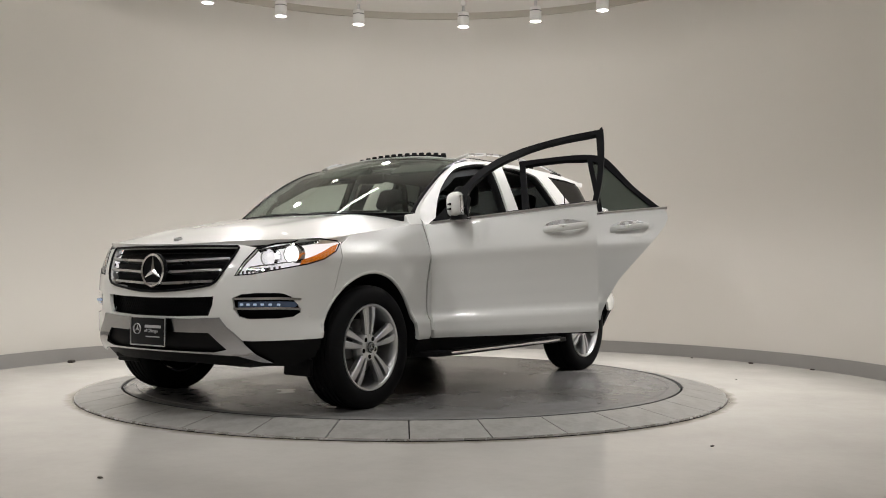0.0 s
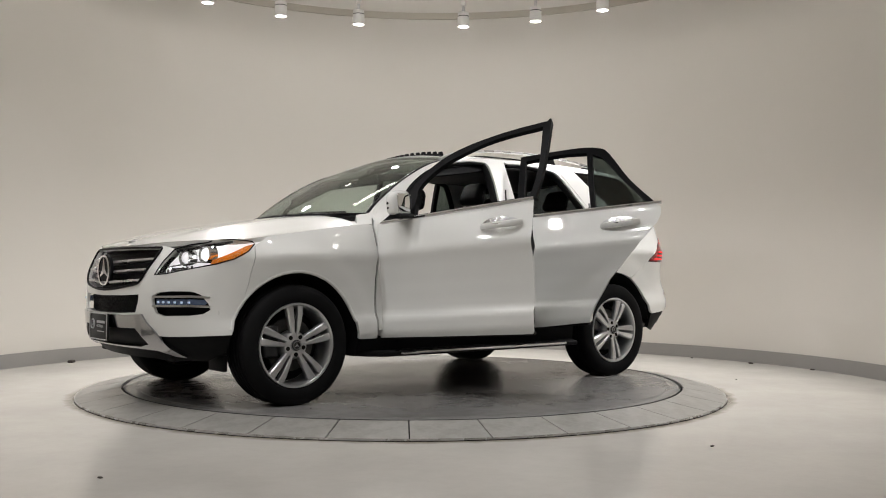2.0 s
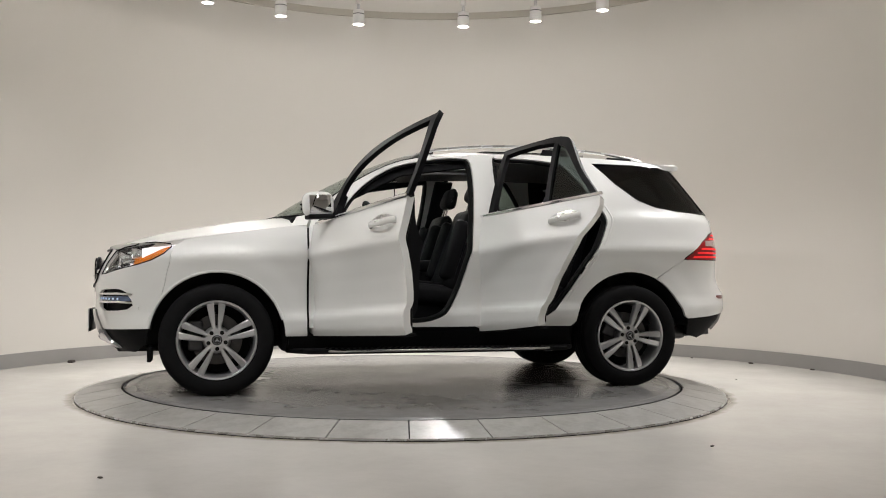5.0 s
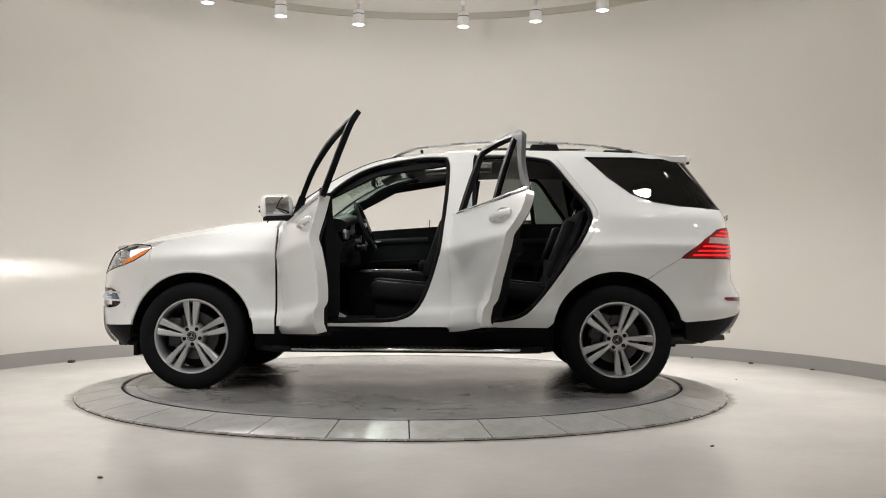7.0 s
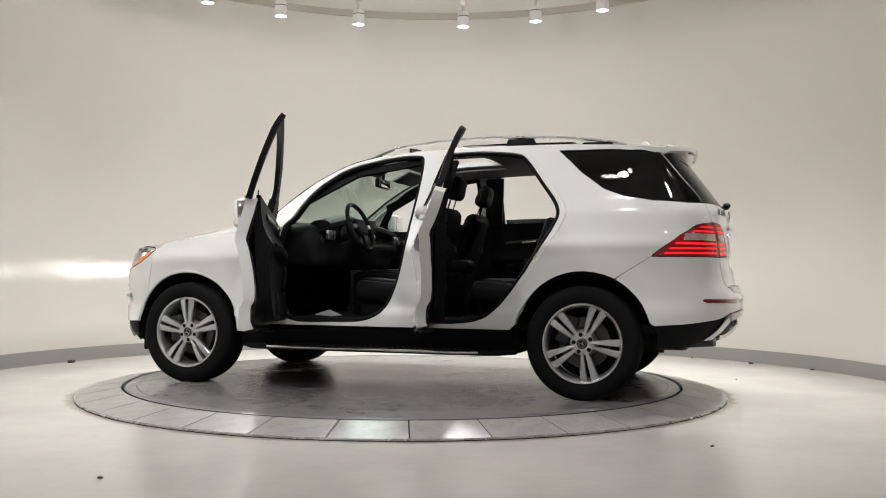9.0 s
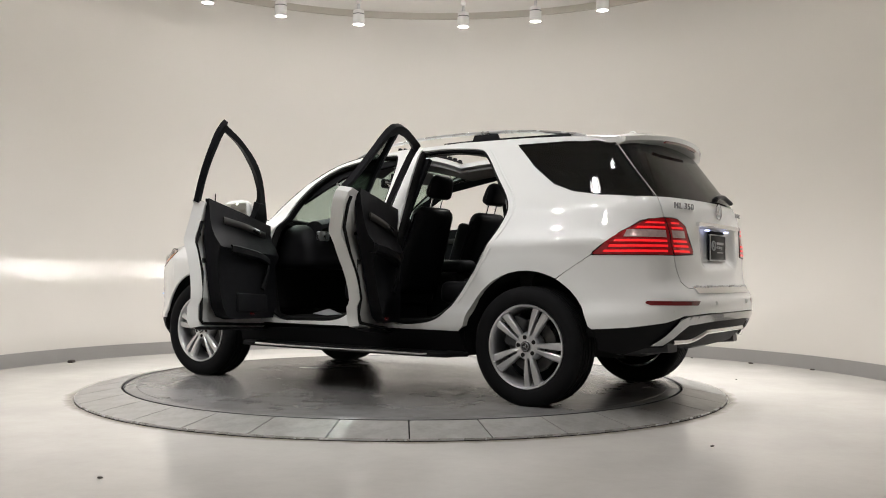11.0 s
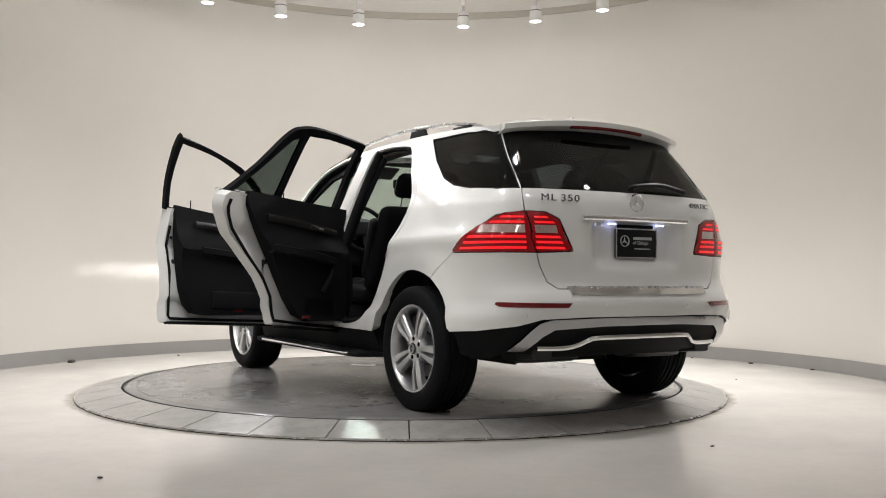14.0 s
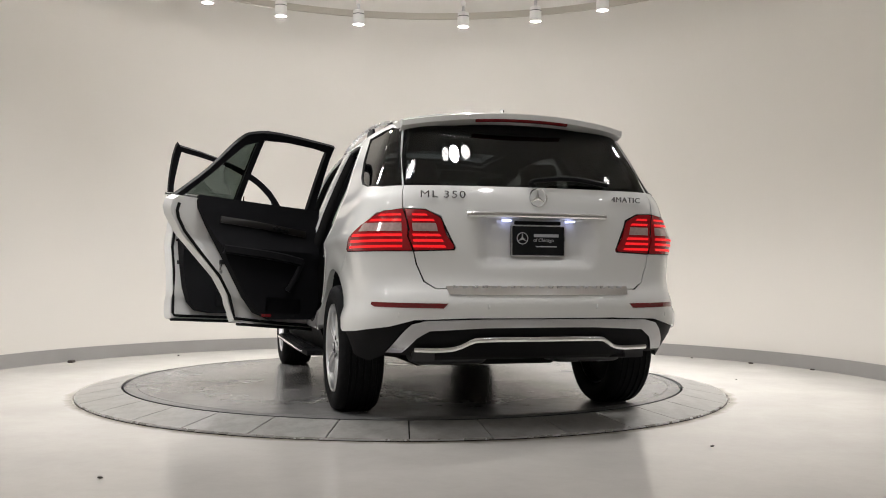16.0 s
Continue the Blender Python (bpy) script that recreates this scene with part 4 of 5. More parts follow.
g = Geo().tube([PR(math.copysign(rv(abs(y)), y), 1.112) + Vector((-0.014, 0, 0)) for y in np.linspace(-0.4, 0.4, 17)], 0.012, 0.014, n=8)
part("chrome_strip", g, CHROME, gate)
emblem(PR(0, 1.205) + Vector((-0.006, 0, 0)), 0.052, pose(0, 0, 0, 0, 0, -90), CHROME, gate)
rot = pose(0, 0, 0, 90, 0, -90)
for word, off in (("ML", -0.062), ("350", 0.05)):
    text(word, 0.058, Matrix.Translation((PR(rv(0.52), 1.21).x - 0.006, 0.51, 1.212)) @ pose(0, 0, 0, 0, 0, -8) @ rot @ Matrix.Diagonal((1.2, 0.9, 1, 1)) @ Matrix.Translation((off, 0, 0)), DARKCHROME, gate, "model_lettering", extrude=0.003, spread=1.2)
text("4MATIC", 0.045, Matrix.Translation((PR(rv(0.52), 1.21).x - 0.006, -0.53, 1.21)) @ pose(0, 0, 0, 0, 0, 8) @ rot @ Matrix.Diagonal((1.1, 0.9, 1, 1)), DARKCHROME, gate, "drive_lettering", extrude=0.003, spread=1.1)
px = PR(0, 0.98).x + 0.035
rplate = part("dealer_plate", Geo().box((px, -0.005, 0.978), (0.016, 0.305, 0.165), 0.006), PLATE, car, "black dealer plate with grey lettering")
plate_print((px, -0.005, 0.978), -1, rplate)
part("plate_bracket", Geo().box((px + 0.004, -0.005, 1.072), (0.02, 0.26, 0.02), 0.005), BLACK, gate)
for y in (-0.19, 0.17):
    part("plate_light", Geo().box((px + 0.0, y, 1.083), (0.02, 0.05, 0.01), 0.003), PLATELIGHT, gate)

# tail lights
TL_OUT = rs_pts([(0.712, 1.136), (0.8, 1.125), (X(-2.15), 1.105), (X(-2.06), 1.05), (X(-1.96), 0.975), (X(-1.9), 0.93), (X(-1.91), 0.921), (X(-2.1), 0.92), (0.8, 0.92), (0.672, 0.92), (0.69, 1.03)])
TL_IN = rs_pts([(0.704, 1.135), (0.6, 1.13), (0.525, 1.09), (0.46, 0.945), (0.465, 0.928), (0.664, 0.92), (0.682, 1.03)])
for s in (1, -1):
    for poly, nm in ((TL_OUT, "tail_light"), (TL_IN, "tailgate_light")):
        g = panel(poly, PR, step=0.035, th=0.03, lift=0.004)
        tl = cpart(nm, g if s > 0 else g.mirrored(), REDLENS, "red tail light with glowing bars")
        g = Geo().tube([PR(u, z) for u, z in poly], 0.005, closed=True, n=6)
        part("lens_edge", g if s > 0 else g.mirrored(), GLOSSBLACK, tl)
        for z0, z1, mt, inn in ((0.935, 0.948, REDGLOW, 0), (0.965, 0.978, REDGLOW, 0), (0.993, 1.006, REDGLOW, 0), (1.02, 1.062, CLEARLENS, 0.02), (1.072, 1.083, REDGLOW, 0), (1.1, 1.11, REDGLOW, 0)):
            zc = (z0 + z1) / 2
            if nm == "tail_light":
                x_out = float(np.interp(zc, [0.93, 0.975, 1.05, 1.105], [-1.95, -2.0, -2.09, -2.17]))
                bar = rs_pts([(0.72, z0), (0.8, z0), (X(x_out), z0), (X(x_out - 0.01), z1), (0.8, z1), (0.72, z1)])
            else:
                yi = float(np.interp(zc, [0.93, 1.09, 1.13], [0.485, 0.55, 0.63]))
                bar = rs_pts([(0.665, z0), (yi + 0.01, z0), (yi + 0.02, z1), (0.67, z1)])
            g = panel(bar, PR, step=0.04, th=0.004, lift=0.007)
            part("light_bar" if mt is REDGLOW else "reversing_light", g if s > 0 else g.mirrored(), mt, tl)

# ---- roof and windscreen ----
def roof_edge(x):
    p = np.array(sorted(ROOFLINE))
    return float(np.interp(x, p[:, 0], p[:, 1]))


def roof_z(x, y):
    e = roof_edge(min(x, 0.0)) if x < 0 else 1.635
    w = width(min(x, 0.0), e)
    c = float(np.interp(x, [-2.15, -1.9, -1.4, -0.8, -0.3, 0.05, 0.15], [1.69, 1.705, 1.732, 1.742, 1.737, 1.708, 1.69]))
    q = min(1, abs(y) / w)
    return e + (c - e) * (1 - q ** 2.4)


half = [Vector((0.1, 0)), Vector((0.085, 0.2)), Vector((0.04, 0.42)), Vector((-0.02, 0.6))] + [Vector((x, width(x, roof_edge(x)) - 0.002)) for x in (-0.06, -0.3, -0.6, -0.9, -1.2, -1.5, -1.8, -1.95)] + [Vector((-1.99, 0.6)), Vector((-2.02, 0.4)), Vector((-2.03, 0.2)), Vector((-2.03, 0))]
poly = [tuple(p) for p in half] + [(p.x, -p.y) for p in reversed(half[1:-1])]
SUN = [(-0.08, -0.42), (-0.08, 0.42), (-0.62, 0.42), (-0.62, -0.42)]
roof = cpart("roof", panel(poly, lambda x, y: Vector((x, y, roof_z(x, y))), [SUN], 0.06, 0.035), PAINT)
GP = [(-0.5, -0.43), (-0.5, 0.43), (-1.3, 0.43), (-1.3, -0.43)]
cpart("sunroof_glass", panel(GP, lambda x, y: Vector((x, y, roof_z(x, y) + 0.014)), step=0.1, th=0.006), TINT, "open dark sunroof glass")
g = Geo()
for y in np.linspace(-0.4, 0.4, 13):
    g.box((-0.07 - 0.05 * abs(y), float(y), roof_z(-0.07, float(y)) + 0.018), (0.02, 0.042, 0.03), 0.008)
g.tube([(-0.075 - 0.05 * abs(y), y, roof_z(-0.07, y) + 0.01) for y in np.linspace(-0.42, 0.42, 9)], 0.008, n=6)
cpart("wind_deflector", g, BLACK, "black sunroof wind deflector")
for s in (1, -1):
    path = spline([(0.11, 0.64, 1.635), (0.05, 0.64, 1.662), (-0.1, 0.64, 1.702), (-0.5, 0.638, 1.74), (-0.97, 0.633, 1.745), (-1.35, 0.625, 1.722), (-1.6, 0.615, 1.69), (-1.7, 0.61, 1.668)], 5)
    g = Geo().tube(path, 0.015, 0.011, n=10)
    rl = cpart("roof_rail", g if s > 0 else g.mirrored(), SATIN, "silver roof rail")
    for x in (-0.98, -1.5):
        z1 = float(np.interp(-x, [0.0, 0.5, 0.97, 1.35, 1.6], [1.69, 1.733, 1.738, 1.714, 1.685])) - 0.004
        g = Geo().box((x, 0.632, (z1 + 1.66) / 2), (0.25, 0.018, z1 - 1.66), 0.006, taper=(0.72, 0.8))
        part("rail_foot", g if s > 0 else g.mirrored(), GLOSSBLACK, rl)

cpart("roof_antenna", Geo().box((-1.75, 0.0, roof_z(-1.75, 0) + 0.028), (0.13, 0.035, 0.07), 0.012, taper=(0.25, 0.4)), PAINT)


EDGE = spline([(0.0, 0.85, 1.195), (0.17, 0.725, 1.305), (0.43, 0.5, 1.462), (0.71, 0.25, 1.585), (1.0, 0.02, 1.64)], 8)


def screen(a, t):
    """The windscreen: across by a from -1 to 1, up by t."""
    ex = float(np.interp(t, [p.x for p in EDGE], [p.y for p in EDGE]))
    ez = float(np.interp(t, [p.x for p in EDGE], [p.z for p in EDGE]))
    cx, cz = 1.08 - 0.98 * t, 1.2 + 0.5 * t + 0.16 * t * (1 - t)
    return Vector((cx + (ex - cx) * a * a, a * (width(ex, ez) - 0.01), cz + (ez - cz) * a * a))


SC = [(-1, 0), (-0.5, 0), (0, 0), (0.5, 0), (1, 0), (1, 0.5), (1, 1), (0.5, 1), (0, 1), (-0.5, 1), (-1, 1), (-1, 0.5)]
ws = cpart("windscreen", panel(SC, screen, step=0.06, th=0.005), WINDSHIELD, "clear windscreen")
part("black_band", Geo().tube([screen(a, 0.02) + Vector((0, 0, -0.012)) for a in np.linspace(-1, 1, 15)], 0.05, 0.008, n=8), GLOSSBLACK, ws)
part("top_band", Geo().tube([screen(a, 0.975) + Vector((0, 0, -0.012)) for a in np.linspace(-1, 1, 15)], 0.03, 0.006, n=8), GLOSSBLACK, ws)
for s in (1, -1):
    part("edge_band", Geo().tube([screen(s * 0.985, t) + Vector((0, 0, 0.001)) for t in np.linspace(0, 1, 15)], 0.016, 0.005, n=8), GLOSSBLACK, ws)
cpart("cowl", panel([(0.78, -0.8), (0.78, 0.8), (0.96, 0.74), (1.08, 0.3), (1.09, 0), (1.08, -0.3), (0.96, -0.74)], lambda x, y: Vector((x, y, 1.185 + 0.0 * x)), step=0.1, th=0.02), BLACK)
for s in (1, -1):
    g = Geo().tube([(1.04, s * 0.05, 1.205), (0.98, s * 0.3, 1.212), (0.88, s * 0.58, 1.214)], 0.008, 0.012, n=6)
    cpart("windscreen_wiper", g, BLACK)
    g = Geo()
    out = [(0.85, 1.14), (0.815, 1.19), (0.7, 1.285), (0.48, 1.445), (0.235, 1.567), (0.0, 1.628), (-0.05, 1.638)]
    outl = spline([(x, width(x, z) + 0.0005, z) for x, z in out], 4)
    n = len(outl)
    inn = [screen(1, i / (n - 1)) + Vector((0.0, -0.005, 0.004)) for i in range(n)]
    vs = []
    for i in range(n):
        a, b = outl[i], inn[i]
        m = (a + b) / 2 + Vector((0.002, 0.002, 0.003))
        vs += [a, m, b, b + Vector((-0.03, -0.03, -0.05)), a + Vector((-0.03, -0.05, -0.02))]
    g.add(vs, [(i * 5 + q, i * 5 + (q + 1) % 5, i * 5 + 5 + (q + 1) % 5, i * 5 + 5 + q) for i in range(n - 1) for q in range(5)] + [(0, 1, 2, 3, 4), tuple((n - 1) * 5 + q for q in (4, 3, 2, 1, 0))])
    cpart("a_pillar", g if s > 0 else g.mirrored(), PAINT)
    g = Geo().add([(0.94, 0.8, 1.185), (0.985, 0.872, 1.118), (0.885, 0.9, 1.122), (0.858, 0.858, 1.174), (0.85, 0.83, 1.2), (0.94, 0.76, 1.13), (0.985, 0.83, 1.06), (0.885, 0.86, 1.06), (0.82, 0.8, 1.12), (0.8, 0.75, 1.12)], [(0, 1, 2, 3, 4), (5, 9, 8, 7, 6), (0, 5, 6, 1), (1, 6, 7, 2), (2, 7, 8, 3), (3, 8, 9, 4), (4, 9, 5, 0)])
    cpart("wing_corner", g if s > 0 else g.mirrored(), PAINT)

# roof spoiler
g = Geo()
ys = np.linspace(-0.66, 0.66, 25)
vs = []
for y in ys:
    q = abs(y) / 0.66
    x0, zt = -1.93, roof_z(-1.95, y) if abs(y) < 0.6 else roof_z(-1.95, 0.6) - (abs(y) - 0.6) * 0.4
    xe = -2.118 + 0.13 * q ** 2.2
    ze = 1.685 - 0.045 * q ** 2
    vs += [Vector((x0, y, zt + 0.001)), Vector(((x0 + xe) / 2, y, (zt + ze) / 2 + 0.012)), Vector((xe, y, ze)), Vector((xe + 0.005, y, ze - 0.028)), Vector((xe + 0.07, y, ze - 0.05)), Vector((x0 - 0.02, y, 1.645 - 0.03 * q * q)), Vector((x0 + 0.05, y, 1.62))]
g.add(vs, [(i * 7 + q, i * 7 + (q + 1) % 7, i * 7 + 7 + (q + 1) % 7, i * 7 + 7 + q) for i in range(24) for q in range(7)] + [tuple(range(7)), tuple(24 * 7 + q for q in reversed(range(7)))])
sp = cpart("roof_spoiler", g, PAINT)
g = Geo().tube([(-2.098 + 0.13 * (abs(y) / 0.66) ** 2.2, y, 1.655 - 0.045 * (abs(y) / 0.66) ** 2) for y in np.linspace(-0.27, 0.27, 13)], 0.014, 0.015, n=8)
part("high_brake_light", g, REDDARK, sp, "dark red high brake light")

# ---- doors ----
BELT = lambda x: float(np.interp(x, [-1.44, -0.29, 0.77], [1.238, 1.208, 1.13]))
HF, HR = Vector((0.85, 0.90, 0)), Vector((-0.345, 0.905, 0))
DF_LOW = [(0.862, 1.118), (0.866, 0.95), (0.866, 0.74), (0.858, 0.5), (0.848, 0.386), (0.4, 0.39), (-0.2, 0.398), (-0.262, 0.4), (-0.274, 0.42), (-0.283, 0.75), (-0.29, 0.95), (-0.293, 1.1), (-0.294, BELT(-0.294)), (0.2, BELT(0.2)), (0.77, BELT(0.77))]
DF_FR = [(0.8, 1.128), (0.66, 1.255), (0.45, 1.44), (0.22, 1.55), (-0.1, 1.625), (-0.4, 1.665), (-0.425, 1.66), (-0.37, 1.4), (-0.298, BELT(-0.298) - 0.004), (-0.25, BELT(-0.25) - 0.004), (0.4, BELT(0.4) - 0.004)]
DF_HOLE = spline([(0.54, BELT(0.54) + 0.015), (0.54, BELT(0.54) + 0.015), (0.52, 1.325), (0.37, 1.443), (0.2, 1.517), (-0.05, 1.588), (-0.37, 1.633), (-0.37, 1.633), (-0.333, 1.4), (-0.268, BELT(-0.268) + 0.015), (-0.268, BELT(-0.268) + 0.015)], 4, True)
DR_LOW = [(-0.305, BELT(-0.305)), (-0.302, 1.0), (-0.297, 0.8), (-0.29, 0.6), (-0.283, 0.42), (-0.29, 0.405), (-0.6, 0.415), (-0.96, 0.44), (-0.975, 0.5), (-1.025, 0.6), (-1.11, 0.73), (-1.245, 0.87), (-1.4, 1.03), (-1.465, 1.11), (-1.486, 1.16), (-1.48, 1.21), (-1.445, BELT(-1.445)), (-0.8, BELT(-0.8))]
DR_FR = [(-0.42, BELT(-0.42) - 0.004), (-0.435, 1.4), (-0.465, 1.655), (-0.5, 1.662), (-0.9, 1.678), (-1.07, 1.662), (-1.15, 1.615), (-1.28, 1.42), (-1.44, 1.245), (-1.42, BELT(-1.42) - 0.004), (-0.8, BELT(-0.8) - 0.004)]
DR_HOLE = [(-0.475, BELT(-0.475) + 0.012), (-0.505, 1.622), (-0.62, 1.636), (-0.82, 1.644), (-0.985, 1.634), (-0.985, BELT(-0.985) + 0.012)]
DF_FR = [tuple(p) for p in spline([DF_FR[0]] + DF_FR[:5] + [DF_FR[5], DF_FR[5], DF_FR[6], DF_FR[7]] + [DF_FR[8]] * 2 + DF_FR[9:], 3, True)]
DR_FR = [tuple(p) for p in spline([DR_FR[0]] * 2 + [DR_FR[1]] + [DR_FR[2]] * 2 + DR_FR[3:8] + [DR_FR[8]] * 2 + [DR_FR[9]] * 2 + DR_FR[10:], 3, True)]
DF_FR, DF_HOLE, DR_FR, DR_HOLE = tuck(DF_FR), tuck(DF_HOLE), tuck(DR_FR), tuck(DR_HOLE)
DR_PANE = tuck([(-1.022, BELT(-1.022) + 0.012), (-1.022, 1.622), (-1.1, 1.59), (-1.245, 1.405), (-1.385, BELT(-1.385) + 0.012)])


def door(name, s, low, fr, hole, hinge, angle, card, handle_x, handle_z, pane=None, tilt=0.0, lean=0.0, shift=(0.0, 0.0)):
    H = Matrix.Translation(-hinge)

    def place(g):
        g = g.moved(H)
        return g if s > 0 else g.mirrored()
    M = lambda poly: [(su(x, z), z) for x, z in [(p[0], p[1]) for p in poly]]
    d = new(name)
    d.parent = car
    tagged(d, "white door %s" % ("standing wide open" if angle else "closed"))
    d.matrix_basis = Matrix.Translation((hinge.x + shift[0], s * (hinge.y + shift[1]), 0)) @ pose(0, 0, 0, 0, 0, -s * angle) @ pose(0, 0, 0, 0, tilt, 0) @ pose(0, 0, 0.75, lean, 0, 0) @ pose(0, 0, -0.75)
    mx, mz = sum(p[0] for p in low) / len(low), 0.8
    part("door_skin", place(panel(M(low), P, step=0.024, inner=lambda p: Vector((mx + (p.x - mx) * 0.955, p.y - 0.065, mz + (p.z - mz) * 0.975)))), PAINT, d)
    fs = [M(hole)] + ([M(pane)] if pane else [])
    part("window_frame", place(panel(M(fr), lambda u, z: P(u, z) + Vector((0, 0.002, 0)), fs, 0.05, 0.034)), GLOSSBLACK, d, "black window frame")
    if pane:
        part("fixed_pane", place(panel(M(pane), lambda u, z: P(u, z) + Vector((0, -0.015, 0)), step=0.06, th=0.004)), FAINT, d, "dark tinted fixed pane")
    x0, x1 = min(p[0] for p in low), max(p[0] for p in low)
    bl = [(x, BELT(x)) for x in np.linspace(x1 - 0.09 if name == "front_door" else x1, x0, 14)]
    part("belt_strip", place(Geo().tube([P(su(x), z) + Vector((0, 0.006, 0)) for x, z in bl], 0.006, 0.011, n=6)), CHROME, d)
    # inner lining, pulled in from the white edge
    xh = max(p[0] for p in card)
    card = [(xh + (x - xh) * 0.975, z) for x, z in card]
    cp = panel(M(card), lambda u, z: Vector((P(u, 0.8).x, 0.855 - 0.025 * ramp(z, 0.95, 1.2), z)), step=0.06, inner=lambda p: Vector((p.x, (0.775 if pane is None else 0.785) + (0.03 if pane is None else 0.01) * ramp(p.z, 0.9, 1.1) - 0.03 * ramp(p.z, 0.84, 0.9) * ramp(-p.z, -1.0, -0.93), p.z)))
    part("door_lining", place(cp), CARD, d, "black door lining")
    cx = [p[0] for p in card]
    w = (max(cx) - min(cx))
    mid = (max(cx) + min(cx)) / 2
    part("armrest", place(Geo().tube(spline([(mid + w * 0.32, 0.775, 0.86), (mid + w * 0.1, 0.745, 0.885), (mid - w * 0.15, 0.745, 0.9), (mid - w * 0.3, 0.77, 0.91)], 4), 0.035, 0.028, n=8, square=True)), LEATHER, d)
    part("wood_strip", place(Geo().tube(spline([(mid + w * 0.36, 0.79 if pane is None else 0.782, 1.055), (mid, 0.782, 1.085), (mid - w * 0.33, 0.79 if pane is None else 0.782, 1.1)], 5), 0.006, 0.024, n=8)), WOOD, d)
    part("inner_handle", place(Geo().tube([(mid + w * 0.2, 0.768, 1.065), (mid + w * 0.07, 0.76, 1.075)], 0.008, 0.014, n=8)), CHROME, d)
    part("map_pocket", place(Geo().box((mid + w * (0.05 if pane is None else 0.2), 0.775 if pane is None else 0.8, 0.56), (w * (0.5 if pane is None else 0.32), 0.03, 0.13), 0.014)), CARD, d)
    sl = [p for p in low if p[1] < BELT(p[0]) - 0.02]
    ec = [(mx + (x - mx) * (0.93 if pane is None else 0.885), width(x, z) - 0.068, mz + (z - mz) * 0.93) for x, z in sl]
    part("door_seal", place(Geo().tube(ec, 0.01, 0.01, False, 8, up=(0, 1, 0))), SEAL, d, "black rubber seal along the door's edge")
    part("bottom_strip", place(Geo().box((0.285 if pane is None else -0.62, 0.89, 0.39 if pane is None else 0.415), (1.06 if pane is None else 0.62, 0.07, 0.018), 0.005, pose(0, 0, 0, 0, 0.7 if pane is None else 2.2, 0))), BLACK, d)
    rx = [-0.25 if pane is None else -1.12]
    part("lock_latch", place(Geo().box((min(rx) + 0.05, 0.885, 0.83), (0.04, 0.03, 0.03), 0.006)), DARKALLOY, d)
    part("latch_plate", place(Geo().box((min(rx) + 0.045, 0.882, 0.8), (0.03, 0.012, 0.09), 0.004)), SATIN, d)
    part("lock_pin", place(Geo().tube([(min(rx) + 0.16, 0.84, 1.21), (min(rx) + 0.16, 0.835, 1.275)], 0.004, n=6)), SEAL, d)
    part("courtesy_reflector", place(Geo().box((mid + w * 0.06, 0.776, 0.49), (0.07, 0.008, 0.02), 0.003)), REDDARK, d, "small red courtesy reflector")
    part("pull_grip", place(Geo().tube(spline([(mid + w * 0.22, 0.765, 0.66), (mid + w * 0.27, 0.752, 0.75), (mid + w * 0.33, 0.757, 0.87)], 4), 0.012, 0.02, n=8)), LEATHER, d)
    part("rubber_stop", place(Geo().box((min(rx) + 0.03, 0.888, 1.0), (0.02, 0.012, 0.02), 0.005)), SEAL, d)
    # outer handle with its bowl
    p = P(su(handle_x), handle_z)
    hb = part("handle_bowl", place(Geo().lathe([(1e-4, 0.008), (0.5, 0.004), (0.85, -0.001), (1, -0.004)], 32, p, Matrix.Diagonal((0.135, 1, 0.05, 1)))), SATIN, d)
    part("door_handle", place(Geo().tube(spline([p + Vector((0.13, 0.004, -0.008)), p + Vector((0.085, 0.034, -0.004)), p + Vector((0, 0.044, 0.0)), p + Vector((-0.09, 0.038, 0.006)), p + Vector((-0.14, 0.006, 0.01))], 5), 0.013, 0.02, n=10)), PAINT, d, "white pull handle")
    part("handle_strip", place(Geo().tube(spline([p + Vector((0.07, 0.044, 0.004)), p + Vector((0, 0.054, 0.006)), p + Vector((-0.09, 0.046, 0.008))], 5), 0.003, 0.006, n=6)), CHROME, d)
    if name == "front_door":
        b = P(su(0.62), 1.17)
        part("mirror_sail", place(panel(M([(0.775, 1.13), (0.56, 1.14), (0.53, 1.3), (0.6, 1.3)]), lambda u, z: P(u, z) + Vector((0, 0.008, 0)), step=0.05, th=0.05)), GLOSSBLACK, d)
        mc = b + Vector((-0.045, 0.105, 0.068) if s > 0 else (-0.1, 0.015, 0.07))
        part("mirror_arm", place(Geo().tube([b + Vector((0.0, -0.01, -0.02)), b + Vector((0.01, 0.07, 0.0)), mc + Vector((0.01, -0.05, -0.05))], 0.03, 0.02, n=8)), BLACK, d)
        bm = bmesh.new()
        bmesh.ops.create_uvsphere(bm, u_segments=28, v_segments=18, radius=1)
        gg = Geo().add([Vector((math.copysign(abs(q.co.x) ** 0.8, q.co.x) * (0.07 if q.co.x > 0 else 0.03), math.copysign(abs(q.co.y) ** 0.6, q.co.y) * 0.11, math.copysign(abs(q.co.z) ** 0.6, q.co.z) * 0.085)) for q in bm.verts], [])
        bm.verts.index_update()
        gg.f = [tuple(v.index for v in f.verts) for f in bm.faces]
        bm.free()
        sh = part("mirror_shell", place(gg.moved(Matrix.Translation(mc))), PAINT, d, "white door mirror")
        part("mirror_glass", place(Geo().box(mc + Vector((-0.024, 0, 0.004)), (0.012, 0.16, 0.118), 0.005)), MIRROR, d, "mirror glass")
        part("mirror_base", place(Geo().box(mc + Vector((0.0, 0.0, -0.078)), (0.08, 0.18, 0.03), 0.009)), BLACK, d)
